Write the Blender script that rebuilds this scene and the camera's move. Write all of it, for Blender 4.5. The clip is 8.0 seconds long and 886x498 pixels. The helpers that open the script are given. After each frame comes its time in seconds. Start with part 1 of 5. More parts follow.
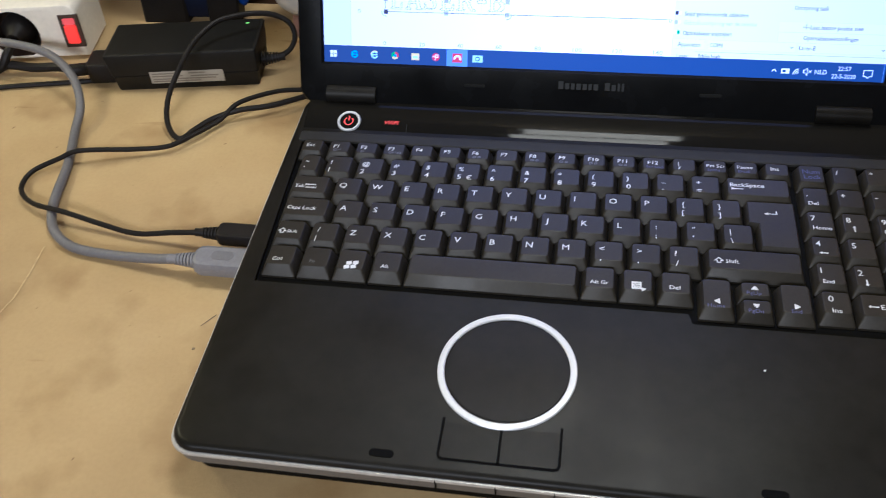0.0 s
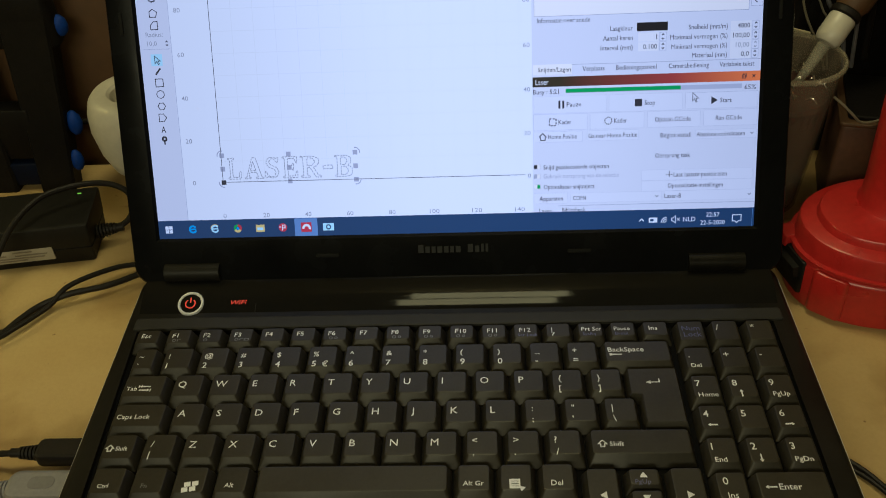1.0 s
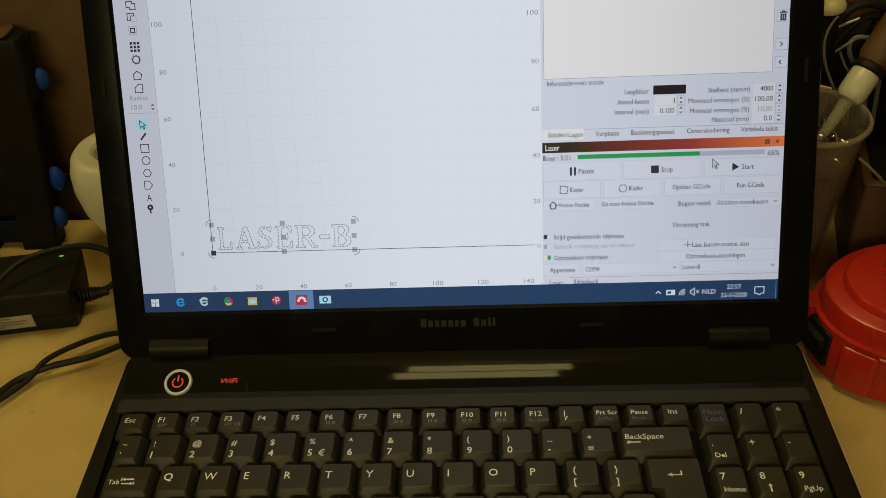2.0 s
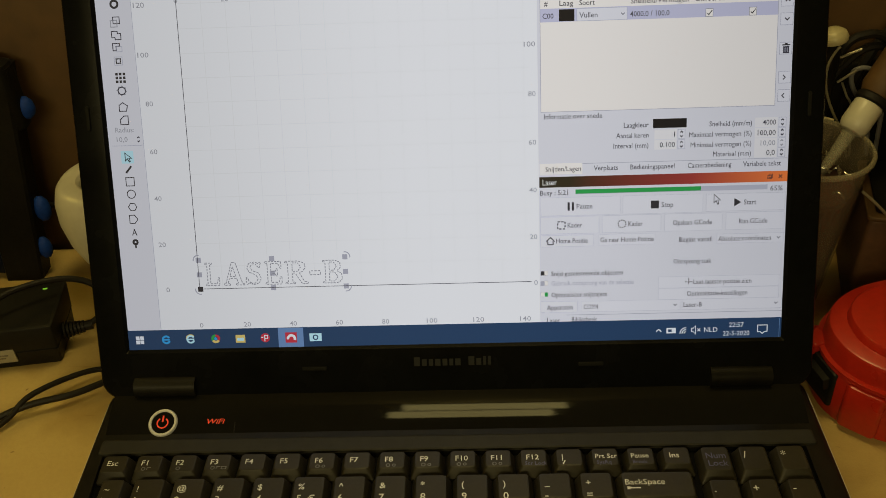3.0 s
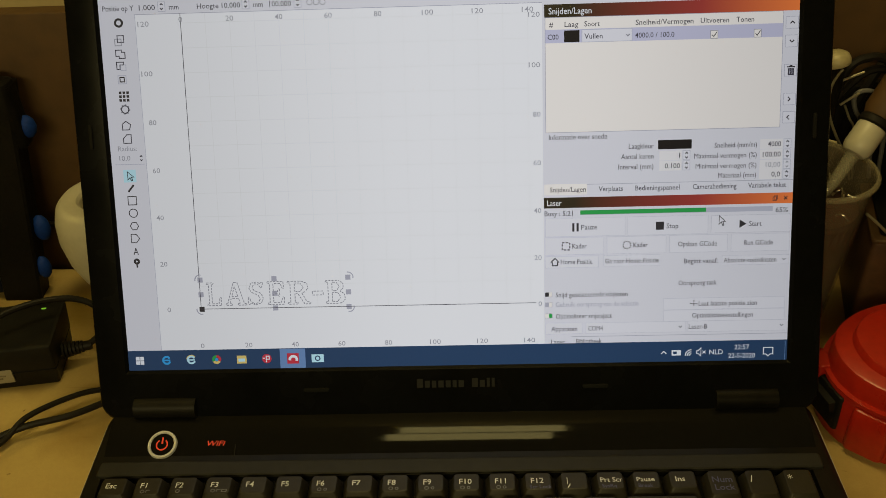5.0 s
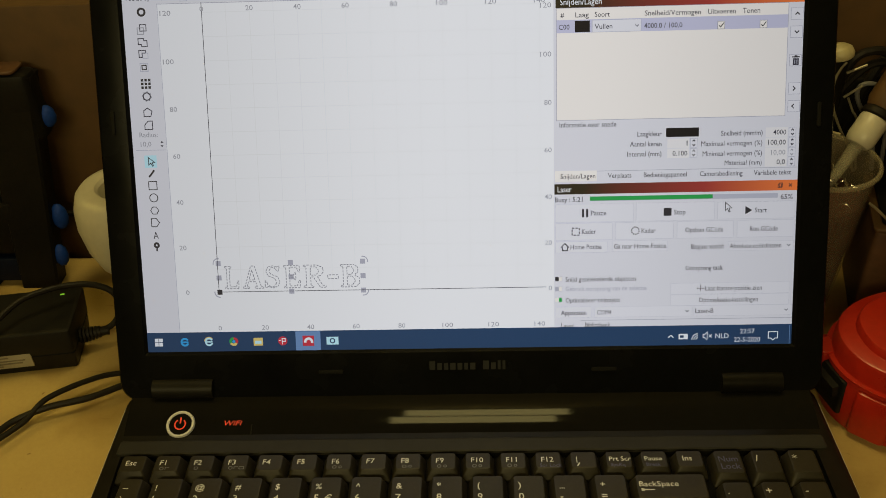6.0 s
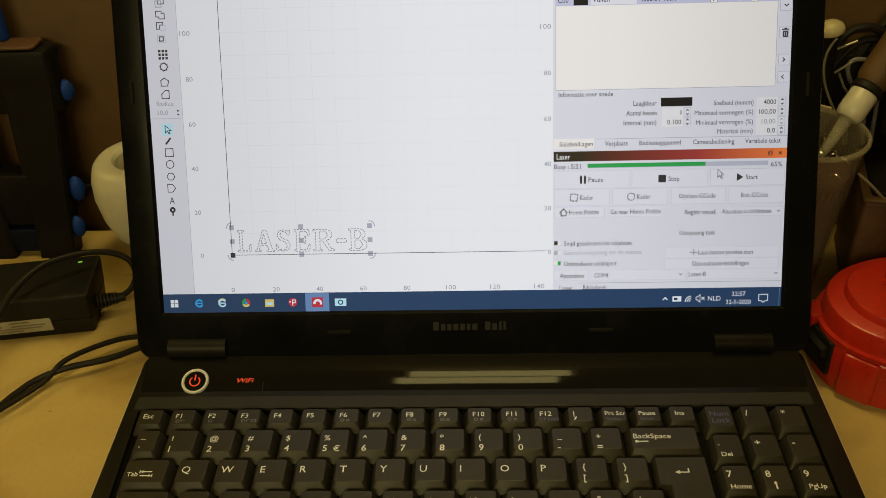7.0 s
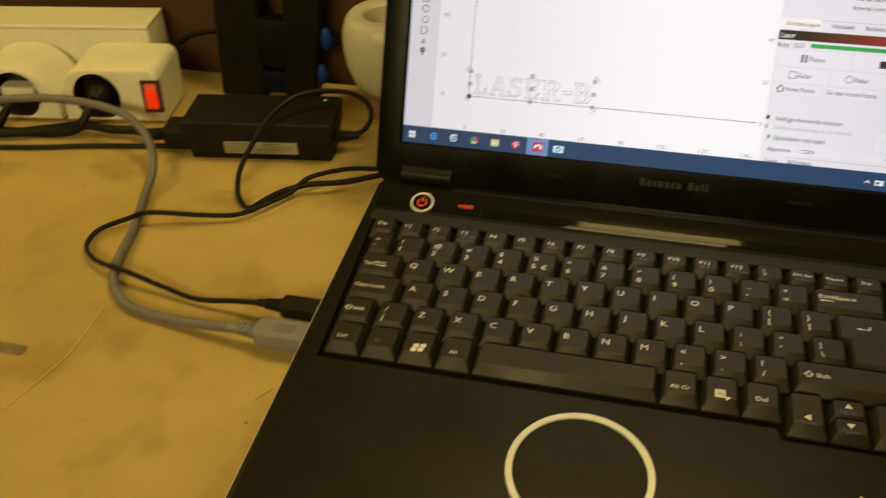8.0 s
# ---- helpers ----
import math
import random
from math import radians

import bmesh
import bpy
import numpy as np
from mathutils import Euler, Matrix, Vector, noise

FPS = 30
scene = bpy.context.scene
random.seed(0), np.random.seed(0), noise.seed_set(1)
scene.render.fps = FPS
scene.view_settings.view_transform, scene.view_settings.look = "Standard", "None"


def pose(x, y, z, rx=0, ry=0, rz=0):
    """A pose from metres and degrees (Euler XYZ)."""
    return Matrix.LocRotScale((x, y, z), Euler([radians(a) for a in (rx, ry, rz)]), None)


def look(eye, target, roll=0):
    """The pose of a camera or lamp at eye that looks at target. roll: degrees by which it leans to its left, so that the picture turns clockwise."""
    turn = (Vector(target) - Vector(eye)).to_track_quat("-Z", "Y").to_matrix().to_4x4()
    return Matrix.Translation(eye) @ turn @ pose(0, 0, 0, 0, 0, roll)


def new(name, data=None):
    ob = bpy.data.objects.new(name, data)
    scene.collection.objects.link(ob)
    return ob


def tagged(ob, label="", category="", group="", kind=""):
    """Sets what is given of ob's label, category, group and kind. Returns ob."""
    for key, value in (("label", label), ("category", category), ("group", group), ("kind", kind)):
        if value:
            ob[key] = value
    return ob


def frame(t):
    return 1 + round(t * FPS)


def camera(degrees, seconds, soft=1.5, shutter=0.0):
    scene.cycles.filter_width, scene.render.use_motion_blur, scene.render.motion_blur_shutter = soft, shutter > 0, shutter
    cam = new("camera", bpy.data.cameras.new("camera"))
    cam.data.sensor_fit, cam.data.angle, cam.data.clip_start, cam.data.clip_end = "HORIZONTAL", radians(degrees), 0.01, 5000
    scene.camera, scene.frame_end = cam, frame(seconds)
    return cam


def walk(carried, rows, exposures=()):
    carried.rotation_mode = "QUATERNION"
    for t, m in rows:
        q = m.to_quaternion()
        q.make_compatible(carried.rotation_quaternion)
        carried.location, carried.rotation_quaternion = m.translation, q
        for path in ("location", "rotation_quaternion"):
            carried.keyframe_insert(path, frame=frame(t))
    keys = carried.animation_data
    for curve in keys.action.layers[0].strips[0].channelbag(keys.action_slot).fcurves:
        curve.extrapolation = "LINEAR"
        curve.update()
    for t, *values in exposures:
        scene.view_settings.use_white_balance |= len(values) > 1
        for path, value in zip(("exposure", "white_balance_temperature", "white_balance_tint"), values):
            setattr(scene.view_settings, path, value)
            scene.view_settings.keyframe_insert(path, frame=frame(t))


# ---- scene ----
cam = camera(52.58, 8.0, soft=0.8, shutter=0.15)
PATH = [
    (0, (0.1482, -0.3850, 0.3648), (-0.1565, 0.9992, -1.0463), -4.84),
    (0.2, (0.1533, -0.3655, 0.3622), (-0.0860, 1.0490, -1.0335), -4.28),
    (0.3, (0.1555, -0.3564, 0.3623), (-0.0541, 1.0774, -1.0162), -3.95),
    (0.5, (0.1609, -0.3437, 0.3633), (-0.0028, 1.1396, -0.9682), -3.72),
    (0.7, (0.1640, -0.3330, 0.3625), (0.0360, 1.1790, -0.9410), -3.65),
    (1, (0.1674, -0.3154, 0.3649), (0.0638, 1.2284, -0.9023), -3.66),
    (1.5, (0.1656, -0.2940, 0.3691), (0.0780, 1.2633, -0.8828), -3.34),
    (2, (0.1614, -0.2725, 0.3706), (0.0715, 1.2911, -0.8731), -3.49),
    (3.5, (0.1610, -0.2555, 0.3698), (0.0919, 1.3432, -0.8299), -2.80),
    (4, (0.1585, -0.2557, 0.3691), (0.0924, 1.3519, -0.8189), -2.67),
    (4.5, (0.1584, -0.2539, 0.3683), (0.0932, 1.3581, -0.8138), -2.62),
    (6, (0.1516, -0.2697, 0.3659), (0.0826, 1.3553, -0.7980), -2.41),
    (6.5, (0.1508, -0.2859, 0.3637), (0.0728, 1.3380, -0.8011), -2.49),
    (7, (0.1529, -0.2955, 0.3639), (0.0720, 1.3247, -0.8059), -2.49),
    (7.5, (0.1422, -0.3220, 0.3620), (0.0551, 1.2927, -0.8149), -2.40),
    (7.6, (0.1385, -0.3360, 0.3580), (0.0640, 1.2895, -0.8045), -2.05),
    (7.7, (0.1375, -0.3480, 0.3545), (0.0340, 1.2755, -0.8090), -1.95),
    (7.8, (0.1338, -0.3579, 0.3529), (-0.0653, 1.2360, -0.8387), -1.70),
    (8, (0.1268, -0.3806, 0.3493), (-0.2777, 1.1314, -0.8957), -2.07),
]
EXPOSURES = [(0.0, 0.52, 4010, 42), (0.5, 0.26, 4050, 40), (0.7, -0.20, 4350, 32), (1.0, -0.55, 4900, 18), (1.5, -0.75, 5500, 10), (2.0, -0.65, 6100, 10),
             (3.5, -0.8, 6500, 10), (4.5, -0.8, 6500, 10), (6.0, -0.7, 6500, 10), (7.0, -0.50, 6500, 10), (7.5, -0.42, 6500, 10), (7.8, -0.36, 6600, 11), (8.0, -0.20, 6850, 13)]
walk(cam, [(t, look(eye, target, roll)) for t, eye, target, roll in PATH], EXPOSURES)

# ---- light ----
world = bpy.data.worlds.new("room_air")
world.use_nodes = True
world.node_tree.nodes["Background"].inputs[0].default_value = (1.0, 0.79, 0.2, 1)
world.node_tree.nodes["Background"].inputs[1].default_value = 0.02
scene.world = world


def area_lamp(name, eye, target, sx, sy, watts, colour):
    data = bpy.data.lights.new(name, "AREA")
    data.shape, data.size, data.size_y, data.energy, data.color = "RECTANGLE", sx, sy, watts, colour
    ob = new(name, data)
    ob.matrix_world = look(eye, target)
    return ob


WARM = (1.0, 0.755, 0.155)
for tube_x, tube_y in ((0.146, 0.115), (0.166, 0.202)):
    area_lamp("bench_light", (tube_x, tube_y, 0.895), (tube_x, tube_y - 0.001, 0.0), 0.240, 0.078, 1.8, (1.0, 0.80, 0.28))
# unseen side lamp, placed to suit the way the cable shadows fall
area_lamp("side_light", (-0.78, 0.16, 0.66), (-0.15, 0.02, 0.0), 0.26, 0.07, 2.3, WARM)
# added fill from behind the viewer, brightens the key fronts
area_lamp("front_fill", (-0.22, -1.52, 0.98), (0.1, 0.0, 0.0), 1.1, 0.3, 17.0, (1.0, 0.82, 0.34))


# ---- materials ----
def mat(name, colour, rough=0.5, metal=0.0, vary=0.15, scale=40.0, bump=0.0, bump_scale=400.0, glow=None, strength=0.0, spec=0.5, rough_vary=0.0,
        island=0.0):
    m = bpy.data.materials.new(name)
    m.use_nodes = True
    nt = m.node_tree
    b = nt.nodes["Principled BSDF"]
    b.inputs["Roughness"].default_value, b.inputs["Metallic"].default_value = rough, metal
    b.inputs["Specular IOR Level"].default_value = spec
    b.inputs["Base Color"].default_value = (*colour, 1)
    if glow:
        b.inputs["Emission Color"].default_value, b.inputs["Emission Strength"].default_value = (*glow, 1), strength
        return m
    co = nt.nodes.new("ShaderNodeTexCoord")
    if vary:
        n1, n2 = nt.nodes.new("ShaderNodeTexNoise"), nt.nodes.new("ShaderNodeTexNoise")
        n1.inputs["Scale"].default_value, n2.inputs["Scale"].default_value = scale, scale * 9
        n1.inputs["Detail"].default_value = n2.inputs["Detail"].default_value = 4
        add = nt.nodes.new("ShaderNodeMath")
        add.operation = "ADD"
        ramp = nt.nodes.new("ShaderNodeMapRange")
        ramp.inputs["From Min"].default_value, ramp.inputs["From Max"].default_value = 0.7, 1.3
        ramp.inputs["To Min"].default_value, ramp.inputs["To Max"].default_value = 1 - vary, 1 + vary
        mix = nt.nodes.new("ShaderNodeVectorMath")
        mix.operation = "SCALE"
        mix.inputs[0].default_value = colour
        for n in (n1, n2):
            nt.links.new(co.outputs["Object"], n.inputs["Vector"])
        nt.links.new(n1.outputs[0], add.inputs[0])
        nt.links.new(n2.outputs[0], add.inputs[1])
        nt.links.new(add.outputs[0], ramp.inputs[0])
        last = ramp.outputs[0]
        if island:
            info = nt.nodes.new("ShaderNodeObjectInfo")
            mul = nt.nodes.new("ShaderNodeMath")
            mul.operation = "MULTIPLY_ADD"
            mul.inputs[1].default_value, mul.inputs[2].default_value = island, 1 - island / 2
            nt.links.new(info.outputs["Random"], mul.inputs[0])
            both = nt.nodes.new("ShaderNodeMath")
            both.operation = "MULTIPLY"
            nt.links.new(mul.outputs[0], both.inputs[0])
            nt.links.new(last, both.inputs[1])
            last = both.outputs[0]
        nt.links.new(last, mix.inputs["Scale"])
        nt.links.new(mix.outputs[0], b.inputs["Base Color"])
        if rough_vary:
            rr = nt.nodes.new("ShaderNodeMapRange")
            rr.inputs["From Min"].default_value, rr.inputs["From Max"].default_value = 0.35, 0.65
            rr.inputs["To Min"].default_value, rr.inputs["To Max"].default_value = rough - rough_vary, rough + rough_vary
            nt.links.new(n1.outputs[0], rr.inputs[0])
            nt.links.new(rr.outputs[0], b.inputs["Roughness"])
    if bump:
        nb, bp = nt.nodes.new("ShaderNodeTexNoise"), nt.nodes.new("ShaderNodeBump")
        nb.inputs["Scale"].default_value, nb.inputs["Detail"].default_value = bump_scale, 3
        bp.inputs["Strength"].default_value, bp.inputs["Distance"].default_value = bump, 0.0005
        nt.links.new(co.outputs["Object"], nb.inputs["Vector"])
        nt.links.new(nb.outputs[0], bp.inputs["Height"])
        nt.links.new(bp.outputs[0], b.inputs["Normal"])
    return m


def desk_material():
    """Worn tan board: long faint grain, broad stains, small dark specks and scratches."""
    m = mat("worn_tan_board", (0.46, 0.335, 0.19), 0.62, vary=0, bump=0.25, bump_scale=900)
    nt = m.node_tree
    b, co = nt.nodes["Principled BSDF"], nt.nodes["Texture Coordinate"]

    def noise_at(scale, detail, stretch=(1, 1, 1)):
        mp, n = nt.nodes.new("ShaderNodeMapping"), nt.nodes.new("ShaderNodeTexNoise")
        mp.inputs["Scale"].default_value = stretch
        n.inputs["Scale"].default_value, n.inputs["Detail"].default_value = scale, detail
        nt.links.new(co.outputs["Object"], mp.inputs[0])
        nt.links.new(mp.outputs[0], n.inputs["Vector"])
        return n.outputs[0]

    def ramp(src, stops):
        r = nt.nodes.new("ShaderNodeValToRGB")
        while len(r.color_ramp.elements) < len(stops):
            r.color_ramp.elements.new(0.5)
        for e, (p, c) in zip(r.color_ramp.elements, stops):
            e.position, e.color = p, (*c, 1)
        nt.links.new(src, r.inputs[0])
        return r.outputs[0]

    def mul(a, c):
        x = nt.nodes.new("ShaderNodeMix")
        x.data_type, x.blend_type = "RGBA", "MULTIPLY"
        x.inputs[0].default_value = 1
        nt.links.new(a, x.inputs[6])
        nt.links.new(c, x.inputs[7])
        return x.outputs[2]

    base = ramp(noise_at(7, 5), [(0.3, (0.40, 0.280, 0.102)), (0.5, (0.47, 0.337, 0.124)), (0.7, (0.53, 0.392, 0.156))])
    grain = ramp(noise_at(26, 5, (0.7, 1.3, 1)), [(0.35, (0.965, 0.955, 0.94)), (0.6, (1, 1, 1))])
    stain = ramp(noise_at(17, 3), [(0.32, (0.74, 0.68, 0.58)), (0.47, (1, 1, 1))])
    speck = ramp(noise_at(170, 2), [(0.20, (0.4, 0.32, 0.24)), (0.26, (1, 1, 1))])
    scuff = ramp(noise_at(60, 4, (0.16, 1.6, 1)), [(0.27, (0.72, 0.64, 0.52)), (0.33, (1, 1, 1))])
    fibre = ramp(noise_at(420, 4), [(0.3, (0.965, 0.96, 0.95)), (0.6, (1.01, 1.01, 1.01))])
    nt.links.new(mul(mul(mul(mul(mul(base, grain), stain), speck), scuff), fibre), b.inputs["Base Color"])
    return m


M_DESK = desk_material()
M_SCRATCH = mat("bare_scratch", (0.505, 0.37, 0.148), 0.7, vary=0.2, scale=200)
M_SMUDGE = mat("desk_smudge", (0.20, 0.145, 0.075), 0.7, vary=0.35, scale=120)
M_WALL = mat("brown_painted_board", (0.080, 0.0395, 0.0125), 0.6, vary=0.18, scale=9, bump=0.15, bump_scale=300)
M_ROOM = mat("plaster", (0.55, 0.5, 0.42), 0.9, vary=0.08, scale=3)
M_CASE = mat("black_plastic", (0.0092, 0.0084, 0.0068), 0.38, vary=0.35, scale=14, bump=0.06, bump_scale=2500, rough_vary=0.08, spec=0.18)
M_KEY = mat("key_plastic", (0.0245, 0.0212, 0.0145), 0.41, vary=0.14, scale=60, bump=0.08, bump_scale=3000, island=0.22, spec=0.25, rough_vary=0.06)
M_WELL = mat("key_well", (0.004, 0.004, 0.004), 0.7, vary=0.2, spec=0.05)
M_BAND = mat("dark_grey_band", (0.026, 0.025, 0.023), 0.5, vary=0.12, scale=20, bump=0.05, bump_scale=2000, spec=0.15)
M_GLOSS = mat("gloss_black", (0.008, 0.0075, 0.0065), 0.05, vary=0.1, scale=30, spec=0.065)
M_BEZEL = mat("satin_black", (0.0048, 0.0050, 0.0056), 0.25, vary=0.2, scale=30, rough_vary=0.06, spec=0.07)
M_RUBBER = mat("rubber", (0.009, 0.009, 0.009), 0.7, vary=0.15, spec=0.1)
M_SILVER = mat("silver_trim", (0.50, 0.49, 0.47), 0.35, 0.25, vary=0.12, scale=50)
M_SIDE = mat("side_grey", (0.11, 0.10, 0.085), 0.5, vary=0.15, scale=50)
M_RING = mat("white_silver_ring", (0.70, 0.71, 0.73), 0.35, 0.2, vary=0.05, scale=80)
M_LEGEND = mat("white_legend", (0.72, 0.73, 0.75), 0.5, vary=0.08, scale=300)
M_BLUELEG = mat("blue_legend", (0.075, 0.075, 0.19), 0.5, vary=0.1, scale=300)
M_DIMLEG = mat("dim_legend", (0.13, 0.13, 0.15), 0.5, vary=0.1, scale=300)
M_LOGO = mat("dull_logo", (0.016, 0.016, 0.017), 0.5, 0.0, vary=0.1, scale=200, spec=0.2)
M_RED_GLOW = mat("red_light", (0.1, 0.01, 0.005), 0.4, glow=(1.0, 0.07, 0.02), strength=1.0)
M_GREEN_GLOW = mat("green_light", (0.02, 0.1, 0.01), 0.4, glow=(0.40, 0.95, 0.05), strength=0.6)
M_ADAPT = mat("adapter_plastic", (0.008, 0.0075, 0.007), 0.5, vary=0.25, scale=40, bump=0.12, bump_scale=1800, spec=0.25)
M_PAPER = mat("label_paper", (0.34, 0.31, 0.24), 0.5, vary=0.08, scale=120)
M_PRINT = mat("label_print", (0.20, 0.17, 0.12), 0.6, vary=0.1)
M_CABLE = mat("black_cable", (0.012, 0.010, 0.009), 0.5, vary=0.2, scale=80, spec=0.2)
M_GREYC = mat("grey_cable", (0.15, 0.145, 0.155), 0.5, vary=0.12, scale=60)
M_GREYP = mat("grey_plug", (0.20, 0.195, 0.21), 0.45, vary=0.1, scale=80)
M_WHITE = mat("white_plastic", (0.76, 0.71, 0.60), 0.4, vary=0.06, scale=30, bump=0.02, bump_scale=1600)
M_HOLE = mat("socket_dark", (0.05, 0.03, 0.018), 0.5, vary=0.25, scale=60)
M_SWITCH = mat("red_rocker", (0.4, 0.012, 0.006), 0.25, glow=(1.0, 0.045, 0.002), strength=0.62)
M_SWITCH_SHEEN = mat("rocker_reflection", (0.5, 0.06, 0.04), 0.3, glow=(1.0, 0.10, 0.05), strength=0.35)
M_STAND = mat("stand_black", (0.006, 0.0052, 0.005), 0.5, vary=0.3, scale=50, bump=0.3, bump_scale=700, spec=0.15)
M_NAVY = mat("navy_plastic", (0.002, 0.0045, 0.018), 0.5, vary=0.2, scale=60, spec=0.15)
M_BLUE = mat("blue_plastic", (0.006, 0.035, 0.24), 0.6, vary=0.2, scale=60, spec=0.2)
M_POT = mat("white_glaze", (0.52, 0.49, 0.41), 0.35, vary=0.06, scale=25)
M_POTIN = mat("pot_inside", (0.34, 0.31, 0.24), 0.6, vary=0.15, scale=50)
M_FOOT = mat("pink_brown_foot", (0.22, 0.12, 0.09), 0.5, vary=0.2, scale=60)
M_RED = mat("red_plastic", (0.41, 0.017, 0.007), 0.33, vary=0.12, scale=30, bump=0.04, bump_scale=1500, rough_vary=0.06)
M_LATCH = mat("black_latch", (0.006, 0.006, 0.006), 0.45, vary=0.3, scale=60, bump=0.2, bump_scale=900, spec=0.25)
M_FILL = mat("rust_fill", (0.045, 0.014, 0.010), 0.7, vary=0.5, scale=90, bump=0.6, bump_scale=250)
M_SCRAP = mat("bright_scrap", (0.62, 0.58, 0.48), 0.25, 0.9, vary=0.2, scale=200)
M_BROWN = mat("brown_box_wood", (0.09, 0.042, 0.02), 0.55, vary=0.25, scale=25, bump=0.2, bump_scale=300)
M_CREAM = mat("cream_plastic", (0.42, 0.37, 0.23), 0.4, vary=0.08, scale=60)
M_YELLOW = mat("yellow_plaster", (0.46, 0.37, 0.20), 0.85, vary=0.10, scale=12, bump=0.2, bump_scale=200)
M_WIRE = mat("pale_wire", (0.26, 0.235, 0.17), 0.35, 0.3, vary=0.15, scale=80)
M_METAL = mat("dull_metal", (0.2, 0.185, 0.15), 0.35, 0.8, vary=0.2, scale=80)


def glass(name, colour, rough, alpha):
    m = mat(name, colour, rough, vary=0.1, scale=60)
    m.node_tree.nodes["Principled BSDF"].inputs["Alpha"].default_value = alpha
    return m


M_CUP = glass("cloudy_cup", (0.26, 0.21, 0.15), 0.22, 0.28)
M_RIM = glass("milky_rim", (0.42, 0.37, 0.26), 0.2, 0.35)
M_TUBE = glass("clear_nozzle", (0.5, 0.47, 0.36), 0.25, 0.32)


def lit(name, r, g, b):
    """A colour shown by the display."""
    m = mat("display_" + name, (0.01, 0.01, 0.01), 0.5, glow=(r, g, b), strength=SCREEN, spec=0.2)
    # glow painted weaker towards the sides, as the panel dims seen from an angle
    nt = m.node_tree
    geo, sep, lamp = nt.nodes.new("ShaderNodeNewGeometry"), nt.nodes.new("ShaderNodeSeparateXYZ"), nt.nodes.new("ShaderNodeMapRange")
    lamp.interpolation_type = "SMOOTHSTEP"
    lamp.inputs["From Min"].default_value, lamp.inputs["From Max"].default_value = -0.03, 0.15
    lamp.inputs["To Min"].default_value, lamp.inputs["To Max"].default_value = SCREEN * 0.80, SCREEN * 1.02
    nt.links.new(geo.outputs["Position"], sep.inputs[0])
    nt.links.new(sep.outputs["X"], lamp.inputs["Value"])
    far, both = nt.nodes.new("ShaderNodeMapRange"), nt.nodes.new("ShaderNodeMath")
    far.interpolation_type, both.operation = "SMOOTHSTEP", "MULTIPLY"
    far.inputs["From Min"].default_value, far.inputs["From Max"].default_value = 0.19, 0.34
    far.inputs["To Min"].default_value, far.inputs["To Max"].default_value = 1.0, 0.78
    nt.links.new(sep.outputs["X"], far.inputs["Value"])
    nt.links.new(lamp.outputs[0], both.inputs[0])
    nt.links.new(far.outputs[0], both.inputs[1])
    nt.links.new(both.outputs[0], nt.nodes["Principled BSDF"].inputs["Emission Strength"])
    return m


SCREEN = 1.2
L_CANVAS = lit("canvas", 0.85, 0.87, 0.915)
L_PANEL = lit("panel", 0.72, 0.73, 0.80)
L_BUTTON = lit("button", 0.75, 0.76, 0.83)
L_WHITE = lit("white", 0.88, 0.85, 0.82)
L_EDGE = lit("edge", 0.42, 0.43, 0.52)
L_GRID = lit("grid", 0.79, 0.81, 0.84)
L_INK = lit("ink", 0.03, 0.03, 0.04)
L_TEXT = lit("text", 0.055, 0.055, 0.08)
L_GREY = lit("grey", 0.36, 0.37, 0.42)
L_SOFT = lit("soft", 0.30, 0.31, 0.36)
L_LILAC = lit("lilac", 0.55, 0.56, 0.74)
L_BLACK = lit("black", 0.006, 0.006, 0.012)
L_BAR = lit("taskbar", 0.013, 0.050, 0.130)
L_ACTIVE = lit("active", 0.14, 0.26, 0.50)
L_BARTXT = lit("bartext", 0.80, 0.84, 0.90)
L_GREEN = lit("green", 0.02, 0.36, 0.08)
L_CYAN = lit("cyan", 0.50, 0.80, 0.90)
L_SKY = lit("sky", 0.03, 0.35, 0.75)
L_RED = lit("red", 0.55, 0.03, 0.06)
L_YELLOW = lit("yellow", 0.72, 0.56, 0.18)
L_ORANGE = lit("orange", 0.72, 0.16, 0.035)
L_FIELD = lit("field", 0.80, 0.795, 0.82)
L_TRACK = lit("track", 0.48, 0.50, 0.60)


def gradient_display():
    """Title bar that runs from black through dark red to orange, along the display's width."""
    m = mat("display_title", (0.01, 0.01, 0.01), 0.5, vary=0)
    nt = m.node_tree
    b = nt.nodes["Principled BSDF"]
    co, sep, ramp, mr = (nt.nodes.new("ShaderNode" + k) for k in ("TexCoord", "SeparateXYZ", "ValToRGB", "MapRange"))
    mr.inputs["From Min"].default_value, mr.inputs["From Max"].default_value = SX + (817 - 640) * PX, SX + (1280 - 640) * PX
    e = ramp.color_ramp.elements
    e[0].position, e[0].color = 0.12, (0.006, 0.004, 0.006, 1)
    e[1].position, e[1].color = 1.0, (0.72, 0.17, 0.04, 1)
    mid = e.new(0.62)
    mid.color = (0.30, 0.025, 0.03, 1)
    nt.links.new(co.outputs["Object"], sep.inputs[0])
    nt.links.new(sep.outputs[0], mr.inputs[0])
    nt.links.new(mr.outputs[0], ramp.inputs[0])
    nt.links.new(ramp.outputs[0], b.inputs["Emission Color"])
    b.inputs["Emission Strength"].default_value = SCREEN
    return m


# the display: its middle's x, the lower edge's y and z, its lean back, the size of one of its 1280 x 800 dots
SX, SY, SZ, LEAN, PX = 0.1465, 0.0765, 0.055, radians(26.5), 0.331 / 1280
LID = Matrix.Translation((SX, SY, SZ)) @ Matrix.Rotation(radians(90) - LEAN, 4, "X")
M_TITLE = gradient_display()


